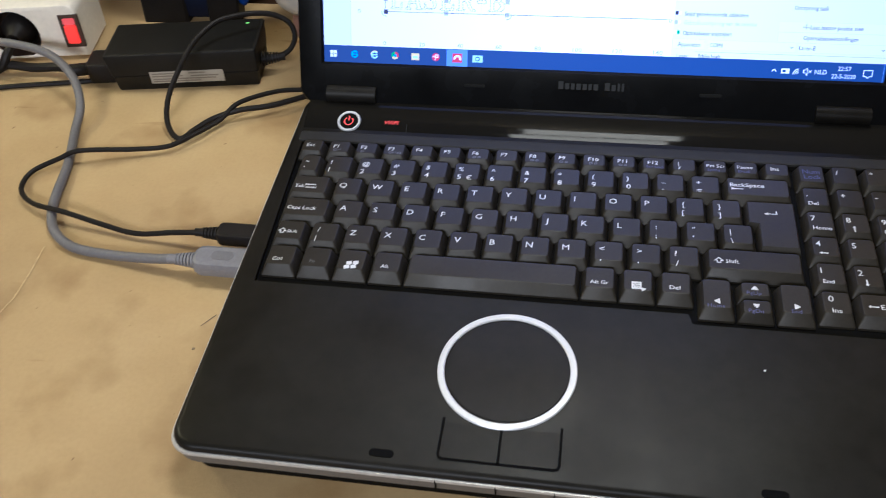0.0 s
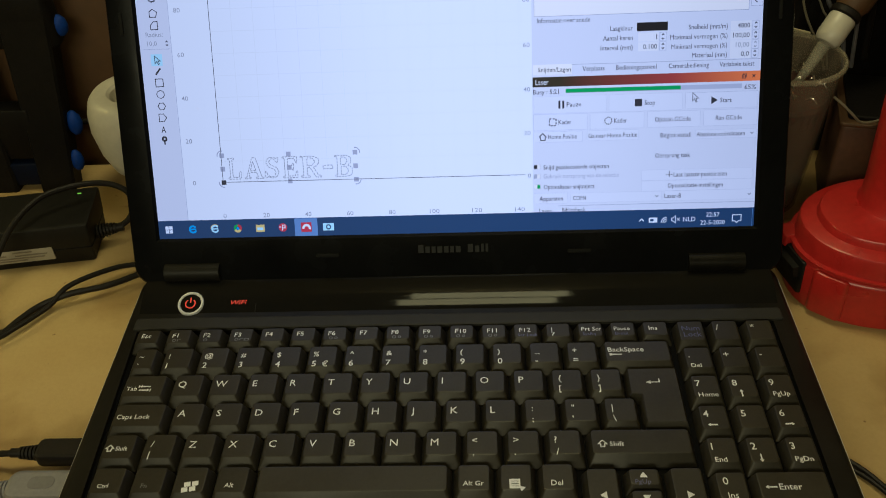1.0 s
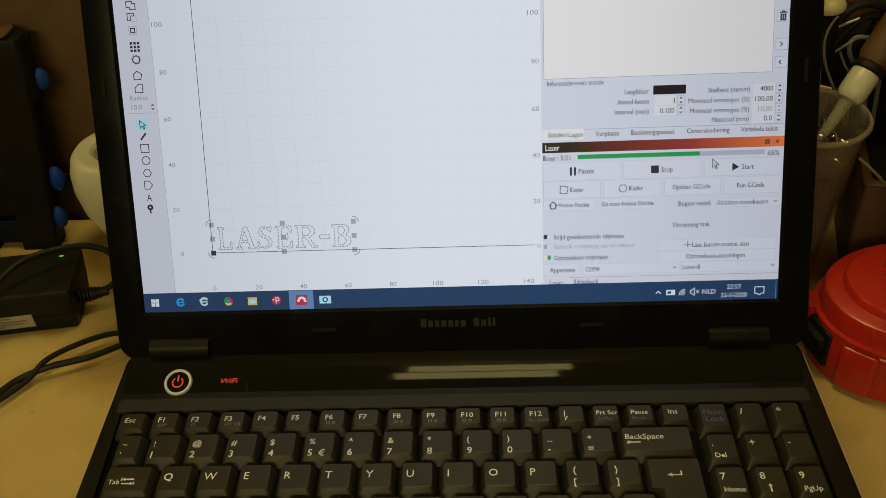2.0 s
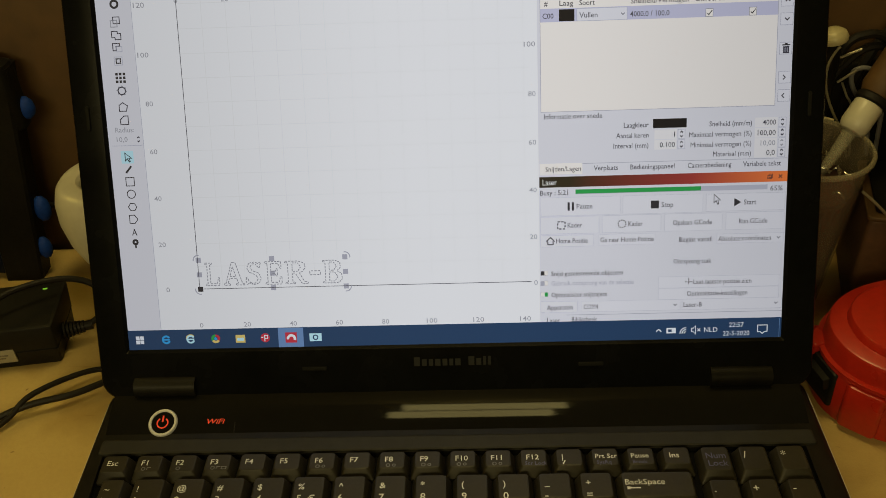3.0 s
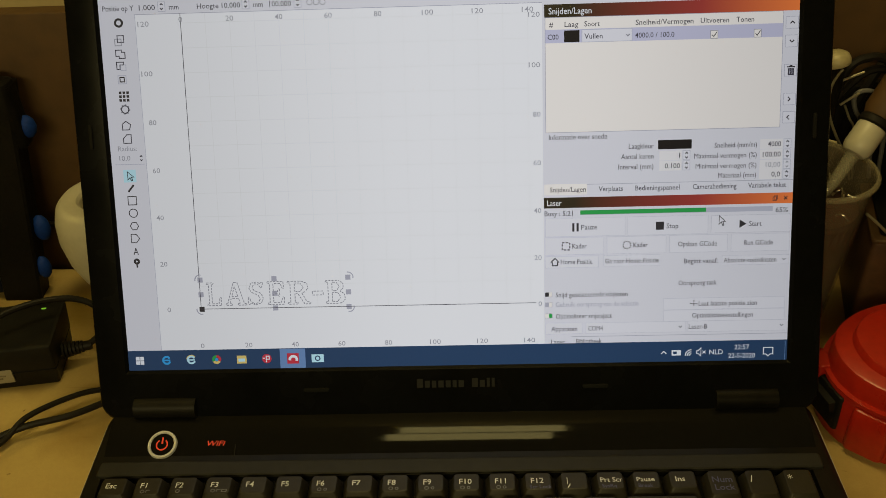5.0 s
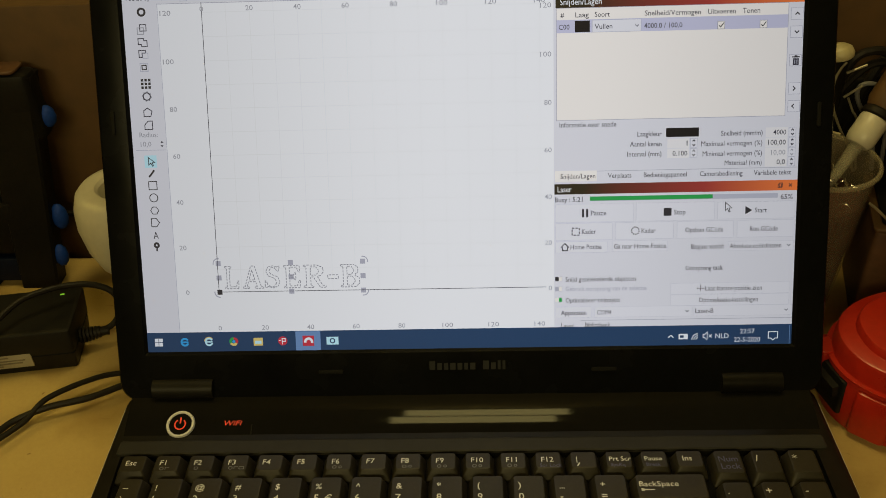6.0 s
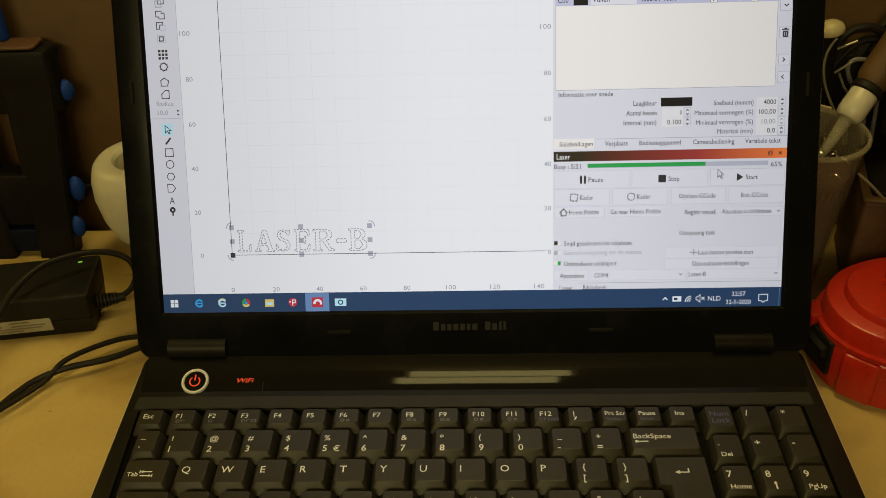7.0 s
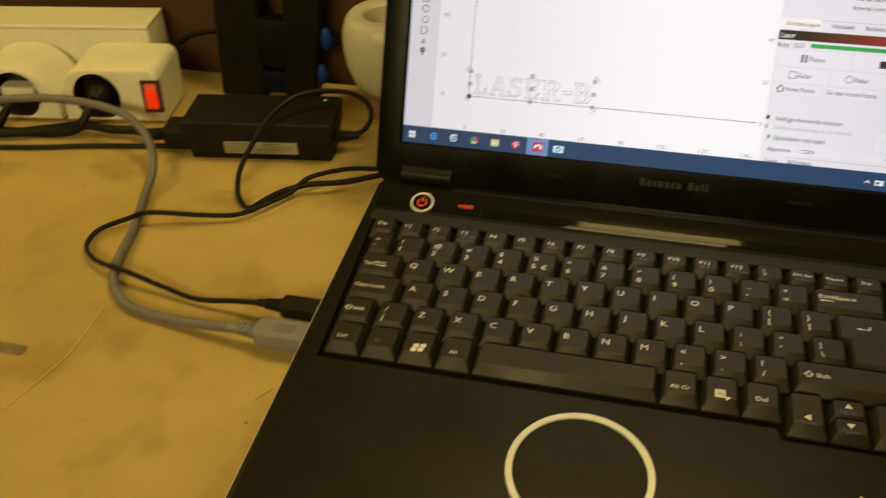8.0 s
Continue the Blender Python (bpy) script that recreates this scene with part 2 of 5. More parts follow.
# ---- builders ----
def world_of(ob):
    if not ob.parent:
        return ob.matrix_basis.copy()
    return world_of(ob.parent) @ ob.matrix_parent_inverse @ ob.matrix_basis


def thing(name, label, category, base=(0, 0, 0), group="", kind=""):
    ob = new(name)
    ob.location = base
    return tagged(ob, label, category, group, kind)


def finish(bm, material, name, smooth=35):
    bmesh.ops.recalc_face_normals(bm, faces=bm.faces)
    me = bpy.data.meshes.new(name)
    for f in bm.faces:
        f.smooth = True
    for e in bm.edges:
        if len(e.link_faces) == 2:
            turn = e.calc_face_angle(0)
            if turn > radians(smooth) or (turn > radians(8) and max(len(f.verts) for f in e.link_faces) > 4):
                e.smooth = False
    bm.to_mesh(me)
    bm.free()
    me.materials.append(material)
    return me


def part(name, bm, material, parent=None, label="", m=None):
    """One mesh, built in world metres (or moved by m), under its thing or part."""
    if m is not None:
        bmesh.ops.transform(bm, matrix=m, verts=bm.verts)
    ob = new(name, finish(bm, material, name))
    if parent:
        ob.parent = parent
        ob.matrix_parent_inverse = world_of(parent).inverted()
    return tagged(ob, label)


def rring(x0, y0, x1, y1, r, z, n=4):
    """A rounded rectangle at height z."""
    out = []
    for cx, cy, a in ((x1 - r, y1 - r, 0), (x0 + r, y1 - r, 90), (x0 + r, y0 + r, 180), (x1 - r, y0 + r, 270)):
        for k in range(n + 1):
            t = radians(a + 90 * k / n)
            out.append((cx + r * math.cos(t), cy + r * math.sin(t), z))
    return out


def loft(rings, bm=None, cap=True, closed=False):
    bm = bm or bmesh.new()
    rows = [[bm.verts.new(p) for p in ring] for ring in rings]
    n = len(rows[0])
    pairs = list(zip(rows, rows[1:])) + ([(rows[-1], rows[0])] if closed else [])
    for a, b in pairs:
        for i in range(n):
            bm.faces.new((a[i], a[(i + 1) % n], b[(i + 1) % n], b[i]))
    if cap and not closed:
        bm.faces.new(rows[0][::-1])
        bm.faces.new(rows[-1])
    return bm


def slab(x0, y0, z0, x1, y1, z1, r=0.003, b=0.001, n=4, bm=None):
    """A block with rounded corners and softened upper and lower edges."""
    b = min(b, (z1 - z0) / 2.1)
    k = lambda d, z: rring(x0 + d, y0 + d, x1 - d, y1 - d, max(r - d, 1e-5), z, n)  # noqa: E731
    return loft([k(b, z0), k(b * 0.3, z0 + b * 0.3), k(0, z0 + b), k(0, z1 - b), k(b * 0.3, z1 - b * 0.3), k(b, z1)], bm)


def lathe(profile, n=32, bm=None):
    """Turned about z: profile of (radius, height)."""
    return loft([[(r * math.cos(2 * math.pi * i / n), r * math.sin(2 * math.pi * i / n), z) for i in range(n)] for r, z in profile], bm)


def smooth_line(points, steps=8):
    """A curve through the points."""
    p = [Vector(q) for q in points]
    p = [p[0] * 2 - p[1]] + p + [p[-1] * 2 - p[-2]]
    out = []
    for a, b, c, d in zip(p, p[1:], p[2:], p[3:]):
        for k in range(steps):
            t = k / steps
            out.append(0.5 * ((2 * b) + (c - a) * t + (2 * a - 5 * b + 4 * c - d) * t * t + (3 * b - a - 3 * c + d) * t ** 3))
    return out + [p[-2]]


def tube(points, radius, steps=8, sides=10, bm=None, smooth=True):
    line = smooth_line(points, steps) if smooth else [Vector(q) for q in points]
    rings, up = [], Vector((0.0123, 0.02, 1))
    for i, q in enumerate(line):
        way = (line[min(i + 1, len(line) - 1)] - line[max(i - 1, 0)]).normalized()
        side = way.cross(up).normalized()
        up = side.cross(way).normalized()
        rad = radius(i / (len(line) - 1)) if callable(radius) else radius
        rings.append([q + rad * (math.cos(2 * math.pi * k / sides) * side + math.sin(2 * math.pi * k / sides) * up) for k in range(sides)])
    return loft(rings, bm)


def ribbed(start, end, n, r0, r1, core):
    """A cable sleeve of n ribs that taper from r0 to r1, in one piece."""
    start, end = Vector(start), Vector(end)
    length = (end - start).length
    prof = [(core * 0.9, -0.001)]
    for i in range(n):
        r, z0, z1 = r0 + (r1 - r0) * i / max(n - 1, 1), length * i / n, length * (i + 0.62) / n
        prof += [(core, z0), (r, z0 + 0.0001), (r, z1), (core, z1 + 0.0001)]
    prof += [(core, length + 0.004)]
    bm = lathe(prof, 14)
    bmesh.ops.transform(bm, matrix=Matrix.Translation(start) @ (end - start).to_track_quat("Z", "Y").to_matrix().to_4x4(), verts=bm.verts)
    return bm


def quad(u0, v0, u1, v1, h, bm=None):
    """A flat patch on the display, in its dots (v downwards), h above it."""
    bm = bm or bmesh.new()
    bm.faces.new([bm.verts.new(((u - 640) * PX, (800 - v) * PX, h)) for u, v in ((u0, v0), (u0, v1), (u1, v1), (u1, v0))])
    return bm


def stroke(points, width, h, bm=None, closed=False, dash=None):
    """A drawn line on a flat face: points in metres, optionally dashed (on, off)."""
    bm = bm or bmesh.new()
    pts = [Vector((*p, 0)) for p in points]
    pts = [p for k, p in enumerate(pts) if k == 0 or (p - pts[k - 1]).length > 1e-7]
    if (pts[0] - pts[-1]).length < 1e-7 and len(pts) > 2:
        pts, closed = pts[:-1], True
    n = len(pts)
    if dash:
        for a, b in zip(pts, pts[1:] + (pts[:1] if closed else [])):
            way = b - a
            side = Vector((-way.y, way.x, 0)).normalized() * width / 2
            count = max(1, round(way.length / sum(dash)))
            for k in range(count):
                p, q = a + way * k / count, a + way * (k + dash[0] / sum(dash)) / count
                bm.faces.new([bm.verts.new((v.x, v.y, h)) for v in (p - side, q - side, q + side, p + side)])
        return bm
    rims = []
    for k, p in enumerate(pts):
        before = pts[k - 1] if k or closed else None
        after = pts[(k + 1) % n] if k < n - 1 or closed else None
        ways = [w.normalized() for w in ((p - before) if before is not None else None, (after - p) if after is not None else None) if w is not None and w.length > 1e-9]
        mid = (ways[0] + ways[-1])
        mid = mid.normalized() if mid.length > 1e-6 else ways[0]
        side = Vector((-mid.y, mid.x, 0)) * width / 2 / max(0.45, mid.dot(ways[0]))
        rims.append([bm.verts.new((v.x, v.y, h)) for v in (p - side, p + side)])
    for a, b in zip(rims, rims[1:] + (rims[:1] if closed else [])):
        bm.faces.new((a[0], b[0], b[1], a[1]))
    return bm


def arc(cx, cy, r, a0=0, a1=360, n=16):
    return [(cx + r * math.cos(radians(a0 + (a1 - a0) * k / n)), cy + r * math.sin(radians(a0 + (a1 - a0) * k / n))) for k in range(n + 1)]


GLYPHS = {}


def lettering(text, x, y, size, bm=None, h=0.0, align="LEFT", width=None, slant=0.0):
    """Flat letters whose middle height is y; width: squeezed or stretched to it."""
    bm = bm or bmesh.new()
    if text not in GLYPHS:
        cu = bpy.data.curves.new("letters", "FONT")
        cu.body, cu.size, cu.resolution_u, cu.offset = text, 1.0, 2, 0.0 if "M" in text else 0.004
        ob = bpy.data.objects.new("letters", cu)
        me = bpy.data.meshes.new_from_object(ob)
        GLYPHS[text] = ([tuple(v.co) for v in me.vertices], [tuple(p.vertices) for p in me.polygons])
        bpy.data.objects.remove(ob)
        bpy.data.curves.remove(cu)
        bpy.data.meshes.remove(me)
    verts, faces = GLYPHS[text]
    if not verts:
        return bm
    lo, hi = min(v[0] for v in verts), max(v[0] for v in verts)
    sx = width / (hi - lo) if width else size
    start = {"LEFT": 0, "CENTER": (hi - lo) / 2, "RIGHT": hi - lo}[align]
    made = [bm.verts.new((x + (v[0] - lo - start + slant * v[1]) * sx, y + (v[1] - 0.35) * size, h)) for v in verts]
    for f in faces:
        try:
            bm.faces.new([made[i] for i in f])
        except ValueError:
            pass
    return bm


# ---- the room ----
def block(x0, y0, z0, x1, y1, z1):
    bm = bmesh.new()
    bmesh.ops.create_cube(bm, size=1)
    bmesh.ops.transform(bm, matrix=Matrix.Translation(((x0 + x1) / 2, (y0 + y1) / 2, (z0 + z1) / 2)) @ Matrix.Diagonal((x1 - x0, y1 - y0, z1 - z0, 1)), verts=bm.verts)
    return bm


WALL_Y = 0.242
for nm, b6, label in (("floor", (-2.6, -2.6, -0.80, 2.6, 0.30, -0.75), "plain dark floor of the workshop"),
                      ("ceiling", (-2.6, -2.6, 2.40, 2.6, 0.30, 2.45), "plain pale ceiling above the bench"),
                      ("wall_west", (-2.65, -2.6, -0.75, -2.6, 0.30, 2.40), "plain plaster side wall"),
                      ("wall_east", (2.6, -2.6, -0.75, 2.65, 0.30, 2.40), "plain plaster side wall"),
                      ("wall_south", (-2.6, -2.65, -0.75, 2.6, -2.6, 2.40), "plain plaster wall facing the bench")):
    tagged(part(nm, block(*b6), M_ROOM), label, nm.split("_")[0], kind="structure")
tagged(part("wall_north", block(-2.6, WALL_Y + 0.012, -0.75, 2.6, WALL_Y + 0.06, 2.40), M_YELLOW), "yellow plastered wall above the brown backboard", "wall", kind="structure")
tagged(part("wall_panel", slab(-1.1, WALL_Y, -0.036, 1.1, WALL_Y + 0.0118, 0.182, 0.0008, 0.0008), M_WALL), "low brown painted board along the wall behind the bench", "wall panel", kind="structure")

bench = thing("workbench", "worn tan wooden workbench top with stains and specks", "workbench", (0, -0.1, -0.75))
part("benchtop", slab(-1.1, -0.62, -0.036, 1.1, WALL_Y - 0.003, 0.0, 0.006, 0.002), M_DESK, bench)
for x in (-1.04, 0.97):
    for y in (-0.58, 0.13):
        part("leg", slab(x, y, -0.75, x + 0.07, y + 0.07, -0.036, 0.004, 0.002), M_BROWN, bench)

part("scratch", stroke([(-0.180, -0.135), (-0.1725, -0.110), (-0.168, -0.090), (-0.1682, -0.070), (-0.170, -0.048)], 0.0011, 0.0003), M_SCRATCH, bench, "pale scratch")
part("scratch", stroke([(-0.0525, -0.0985), (-0.0500, -0.0950), (-0.0465, -0.0900)], 0.0007, 0.0003), M_SMUDGE, bench, "short dark scratch")
part("smudge", loft([rring(-0.235 + d, -0.0965 + d, -0.193 - d, -0.0885 - d, 0.0025, z, 3) for d, z in ((0, 0.0002), (0.0006, 0.0004))]), M_SMUDGE, bench, "grey-brown smudge")
part("speck", lathe([(0.0009, 0.0001), (0.0008, 0.0004)], 9), M_SMUDGE, bench, "dark speck", m=Matrix.Translation((-0.051, -0.114, 0)))

lampfix = thing("ceiling_lamp", "flat white twin-tube bench lamp hanging above the laptop", "lamp", (0.155, 0.17, 0.9))
part("housing", slab(0.018, 0.070, 0.905, 0.294, 0.246, 0.94, 0.01, 0.004), M_WHITE, lampfix)
for x in (0.06, 0.25):
    part("hanger", tube([(x, 0.17, 0.935), (x, 0.17, 1.6), (x, 0.17, 2.4)], 0.002, 2, 6), M_METAL, lampfix)
# housing and pole of the added fill, never in view
lampfix2 = thing("front_fill_lamp", "broad white fill lamp added unseen behind the viewer", "lamp", (-0.22, -1.52, 0.98))
part("housing", slab(-0.6, -0.28, -0.06, 0.6, 0.28, -0.01, 0.02, 0.006), M_WHITE, lampfix2, m=look((-0.22, -1.52, 0.98), (0.1, 0, 0)) @ Matrix.Rotation(math.pi, 4, "X"))
part("pole", tube([(-0.23, -1.56, 1.01), (-0.23, -1.62, 0.96), (-0.23, -1.62, -0.75)], 0.015, 4, 10), M_METAL, lampfix2)
# invented housing round the side light, out of view
lampfix3 = thing("unseen_side_lamp", "slim white housing added for the unseen side lamp", "lamp", (-0.78, 0.2, 0.68))
part("housing", slab(-1.01, 0.10, 0.675, -0.55, 0.239, 0.71, 0.01, 0.004), M_WHITE, lampfix3)

# ---- the laptop ----
DECK = 0.028
X0, X1, Y0, Y1 = -0.0345, 0.3275, -0.1888, 0.078
laptop = thing("laptop", "black open laptop with a lit screen on the bench", "laptop", (0.1465, -0.056, 0))


def ring_box(d, z, r=0.012, n=6):
    return [taper(p) for p in rring(X0 + d, Y0 + d, X1 - d, Y1 - d, r - d * 0.5, z, n)]


def taper(p):
    """The case narrows a little towards its front at the cable side."""
    x, y, z = p
    return (x + 0.0050 * (X1 - x) / (X1 - X0) * min(max((0.066 - y) / 0.256, 0), 1), y, z)


def deck_with_well():
    """The case's upper shell: rounded rim, flat deck and a sunk key well."""
    rings = [ring_box(0.0012, 0.0234), ring_box(0, 0.0246), ring_box(0, 0.0254), ring_box(0.0006, 0.0268), ring_box(0.0017, 0.0277), ring_box(0.0034, DECK)]
    bm = bmesh.new()
    rows = [[bm.verts.new(p) for p in ring] for ring in rings]
    n = len(rows[0])
    for a, b in zip(rows, rows[1:]):
        for i in range(n):
            bm.faces.new((a[i], a[(i + 1) % n], b[(i + 1) % n], b[i]))
    bm.faces.new(rows[0][::-1])
    # flat deck round the opening of the well and the gloss panel
    well = [bm.verts.new((x, y, DECK)) for x, y in WELL]
    edges = [bm.edges.get((rows[-1][i], rows[-1][(i + 1) % n])) for i in range(n)]
    edges += [bm.edges.new((well[i], well[(i + 1) % len(well)])) for i in range(len(well))]
    bmesh.ops.triangle_fill(bm, use_beauty=True, edges=edges)
    low = [bm.verts.new((x, y, DECK - 0.0035)) for x, y in WELL]
    for i in range(len(well)):
        j = (i + 1) % len(well)
        bm.faces.new((well[i], well[j], low[j], low[i]))
    bm.faces.new(low)
    return bm


WELL = [(-0.0196, -0.0872), (0.2015, -0.0872), (0.2035, -0.0935), (0.3158, -0.0935), (0.3158, 0.0295), (-0.0258, 0.0295)]
part("upper_case", deck_with_well(), M_CASE, laptop, "matte black palm rest and case")
part("key_bed", block(-0.0272, -0.0936, 0.0240, 0.3162, 0.0302, 0.0250), M_WELL, laptop)
part("silver_trim", loft([[taper(p) for p in rring(X0 - e, Y0 - e, X1 + e, Y1, 0.012, z, 6)] for e, z in ((0.0002, 0.0222), (0.0010, 0.0226), (0.0012, 0.0236), (0.0009, 0.0245))]), M_SILVER, laptop, "brushed silver trim strip")
part("side_band", loft([[taper(p) for p in rring(X0 + 0.0002, Y0 + 0.0002, X1 - 0.0002, Y1, 0.012, z, 6)] for z in (0.0160, 0.0221)]), M_SIDE, laptop, "dull grey side band")
# black and drawn low, to stand in for the shade under the laptop
part("lower_case", loft([ring_box(0.0075, 0.0012), ring_box(0.0055, 0.0030), ring_box(0.0032, 0.0140), ring_box(0.0020, 0.0159)]), M_WELL, laptop)
for x in (0.0, 0.29):
    for y in (-0.165, 0.05):
        part("rubber_foot", lathe([(0.006, 0.0), (0.007, 0.0008), (0.007, 0.0032)], 14), M_RUBBER, laptop, m=Matrix.Translation((x, y, 0)))
for x in (0.093, 0.119, 0.144):
    part("trim_joint", block(x - 0.0002, Y0 - 0.0014, 0.0175, x + 0.0002, Y0 + 0.001, 0.0243), M_WELL, laptop)


def hinge_panel():
    """Gloss strip between keys and lid, arched: steep at the front, flatter behind."""
    bm, rows, z = bmesh.new(), [], 0.0262
    n = 12
    for k in range(n + 1):
        y = 0.0395 + 0.0245 * k / n
        rows.append([bm.verts.new((x, y, z)) for x in (-0.0285, 0.3215)])
        z += 0.0245 / n * math.tan(radians(26 - 17 * k / n))
    for a, b in zip(rows, rows[1:]):
        bm.faces.new((a[0], a[1], b[1], b[0]))
    r = bmesh.ops.extrude_face_region(bm, geom=bm.faces[:])
    for v in r["geom"]:
        if isinstance(v, bmesh.types.BMVert):
            v.co.z = 0.0255
    return bm


def panel_z(y):
    z, n, k = 0.0262, 60, 0
    while 0.0395 + 0.0245 * k / n < y:
        z += 0.0245 / n * math.tan(radians(26 - 17 * k / n))
        k += 1
    return z


def on_panel(x, y):
    """A flat seat on the gloss strip at (x, y)."""
    k = (y - 0.0395) / 0.0245
    return Matrix.Translation((x, y, panel_z(y))) @ Matrix.Rotation(radians(26 - 17 * k), 4, "X")


part("gloss_panel", hinge_panel(), M_GLOSS, laptop, "glossy black panel below the hinge")
PAN = Matrix()
part("speaker_band", slab(-0.0285, 0.0298, 0.0262, 0.3215, 0.0393, 0.0292, 0.002, 0.0012), M_BAND, laptop, "matte dark grey band")
part("panel_seam", block(-0.0002, -0.0035, 0, 0.0002, 0.0035, 0.0003), M_CASE, laptop, m=PAN @ on_panel(0.0368, 0.0450))

power = part("power_button", lathe([(0.0056, 0), (0.0057, 0.0006), (0.0054, 0.0008)], 32), M_GLOSS, laptop, "black power button", m=PAN @ on_panel(0.0, 0.0486))
part("ring", loft([[(r * math.cos(a), r * math.sin(a), z) for a in (2 * math.pi * i / 40 for i in range(40))]
                   for r, z in ((0.0074, -0.002), (0.0074, 0.0006), (0.0070, 0.0012), (0.0062, 0.0012), (0.0058, 0.0008), (0.0058, -0.002))], closed=True), M_RING, power, "silver ring", m=PAN @ on_panel(0.0, 0.0486))
bm = stroke(arc(0, -0.0003, 0.0027, 125, 415, 18), 0.0007, 0.0011)
stroke([(0, 0.0002), (0, 0.0036)], 0.0008, 0.0011, bm)
part("power_symbol", bm, M_RED_GLOW, power, "glowing red power symbol", m=PAN @ on_panel(0.0, 0.0486))
part("indicator", lettering("WiFi", 0, 0, 0.0038, None, 0.0004, "CENTER", 0.0092, 0.2), M_RED_GLOW, laptop, "glowing red WiFi sign", m=PAN @ on_panel(0.0265, 0.0490))

# touchpad
TX, TY = 0.1178, -0.1305
part("touchpad", lathe([(0.0290, 0.0), (0.0290, 0.0003), (0.0286, 0.0004)], 48), M_CASE, laptop, "round matte black touchpad", m=Matrix.Translation((TX, TY, DECK)))
part("touchpad_ring", loft([[(TX + r * math.cos(a), TY + r * 1.03 * math.sin(a), z) for a in (2 * math.pi * i / 72 for i in range(72))]
                            for r, z in ((0.0326, DECK - 0.0005), (0.0326, DECK + 0.0007), (0.0322, DECK + 0.0011), (0.0298, DECK + 0.0011), (0.0293, DECK + 0.0007), (0.0293, DECK - 0.0005))], closed=True),
     M_RING, laptop, "white silver ring round the touchpad")
for x0, x1 in ((0.0930, 0.1188), (0.1192, 0.1450)):
    part("touchpad_button", block(x0 + 0.0006, -0.1804, DECK - 0.0005, x1 - 0.0006, -0.1626, DECK + 0.00005), M_CASE, laptop)
bm = stroke([(0.0928, -0.1600), (0.0928, -0.1790), (0.0936, -0.1806), (0.0950, -0.1812), (0.1430, -0.1812), (0.1444, -0.1806), (0.1452, -0.1790), (0.1452, -0.1600)], 0.0012, DECK + 0.0003)
stroke([(0.1190, -0.1622), (0.1190, -0.1812)], 0.0012, DECK + 0.0003, bm)
part("button_gap", bm, M_WELL, laptop)
for x in (0.0683, 0.2330):
    part("lid_catch_slot", slab(x - 0.0055, -0.1835, DECK - 0.001, x + 0.0055, -0.1795, DECK + 0.0003, 0.0018, 0.0002), M_WELL, laptop)
part("deck_speck", lathe([(0.0006, 0), (0.0006, 0.0003)], 8), M_RING, laptop, m=Matrix.Translation((0.2345, -0.1180, DECK)))

# ---- keys ----
KEY_MESH, KEY_BASE, KEY_TOP = {}, 0.0252, 0.0320


def key_mesh(w, d):
    code = (round(w, 4), round(d, 4))
    if code not in KEY_MESH:
        sl, sb, sf = 0.0022, 0.0007, min(0.0040, d * 0.21)
        h = KEY_TOP - KEY_BASE
        k = lambda s, z, r, e=0: rring(-w / 2 + sl * s + e, -d / 2 + sf * s + e, w / 2 - sl * s - e, d / 2 - sb * s - e, r, z, 3)  # noqa: E731
        bm = loft([k(0, 0, 0.0008), k(0, h * 0.22, 0.0008), k(0.93, h - 0.0005, 0.0014), k(1, h - 0.0001, 0.0014, 0.0001), k(1, h, 0.0014, 0.0006)])
        KEY_MESH[code] = finish(bm, M_KEY, "key", 24)
    return KEY_MESH[code]


def add_key(x0, y0, w, d, marks=(), draws=(), ink=None):
    """A key cap: front left corner, width, depth; marks are (text, x, y, size[, blue]) from that corner, in millimetres; draws are drawn signs."""
    ob = new("key", key_mesh(w - 0.0006, d))
    ob.parent = laptop
    ob.matrix_parent_inverse = world_of(laptop).inverted()
    ob.location = (x0 + w / 2, y0 + d / 2, KEY_BASE)
    h = KEY_TOP - KEY_BASE + 0.00012
    groups = {}
    for text, x, y, size, *rest in marks:
        m = rest[0] if rest else (ink or M_LEGEND)
        groups[m] = lettering(text, x / 1e3 - w / 2, y / 1e3 - d / 2, size * 1.13 / 1e3, groups.get(m), h)
    for pts, width, closed, *rest in draws:
        m = rest[0] if rest else (ink or M_LEGEND)
        groups[m] = stroke([(x / 1e3 - w / 2, y / 1e3 - d / 2) for x, y in pts], width / 1e3, h, groups.get(m), closed)
    for m, bm in groups.items():
        leg = new("legend", finish(bm, m, "legend"))
        leg.parent = ob
    return ob


def arrow(x, y, length, a=0.0, head=1.2):
    """Strokes of an arrow about (x, y) that points along the angle a."""
    c, s = math.cos(radians(a)), math.sin(radians(a))
    turn = lambda p, q: (x + p * c - q * s, y + p * s + q * c)  # noqa: E731
    out = [([turn(-length / 2, 0), turn(length / 2 - head, 0)], 0.7, False)]
    for k in range(4):
        p, half = length / 2 - head * (1 - k / 4), head * 0.75 * (1 - k / 4)
        out.append(([turn(p, -half), turn(p, half)], head / 3.4, False))
    return out


def wedge(x, y, s, a, m=None):
    """A small solid triangle."""
    out = []
    for k in range(5):
        f = k / 5
        c, sn = math.cos(radians(a)), math.sin(radians(a))
        p = -s / 2 + s * f + s / 10
        half = s * 0.62 * (1 - f)
        out.append(([(x + p * c + half * sn, y + p * sn - half * c), (x + p * c - half * sn, y + p * sn + half * c)], s / 4.4, False) + ((m,) if m else ()))
    return out


P, D = 0.0190, 0.0182
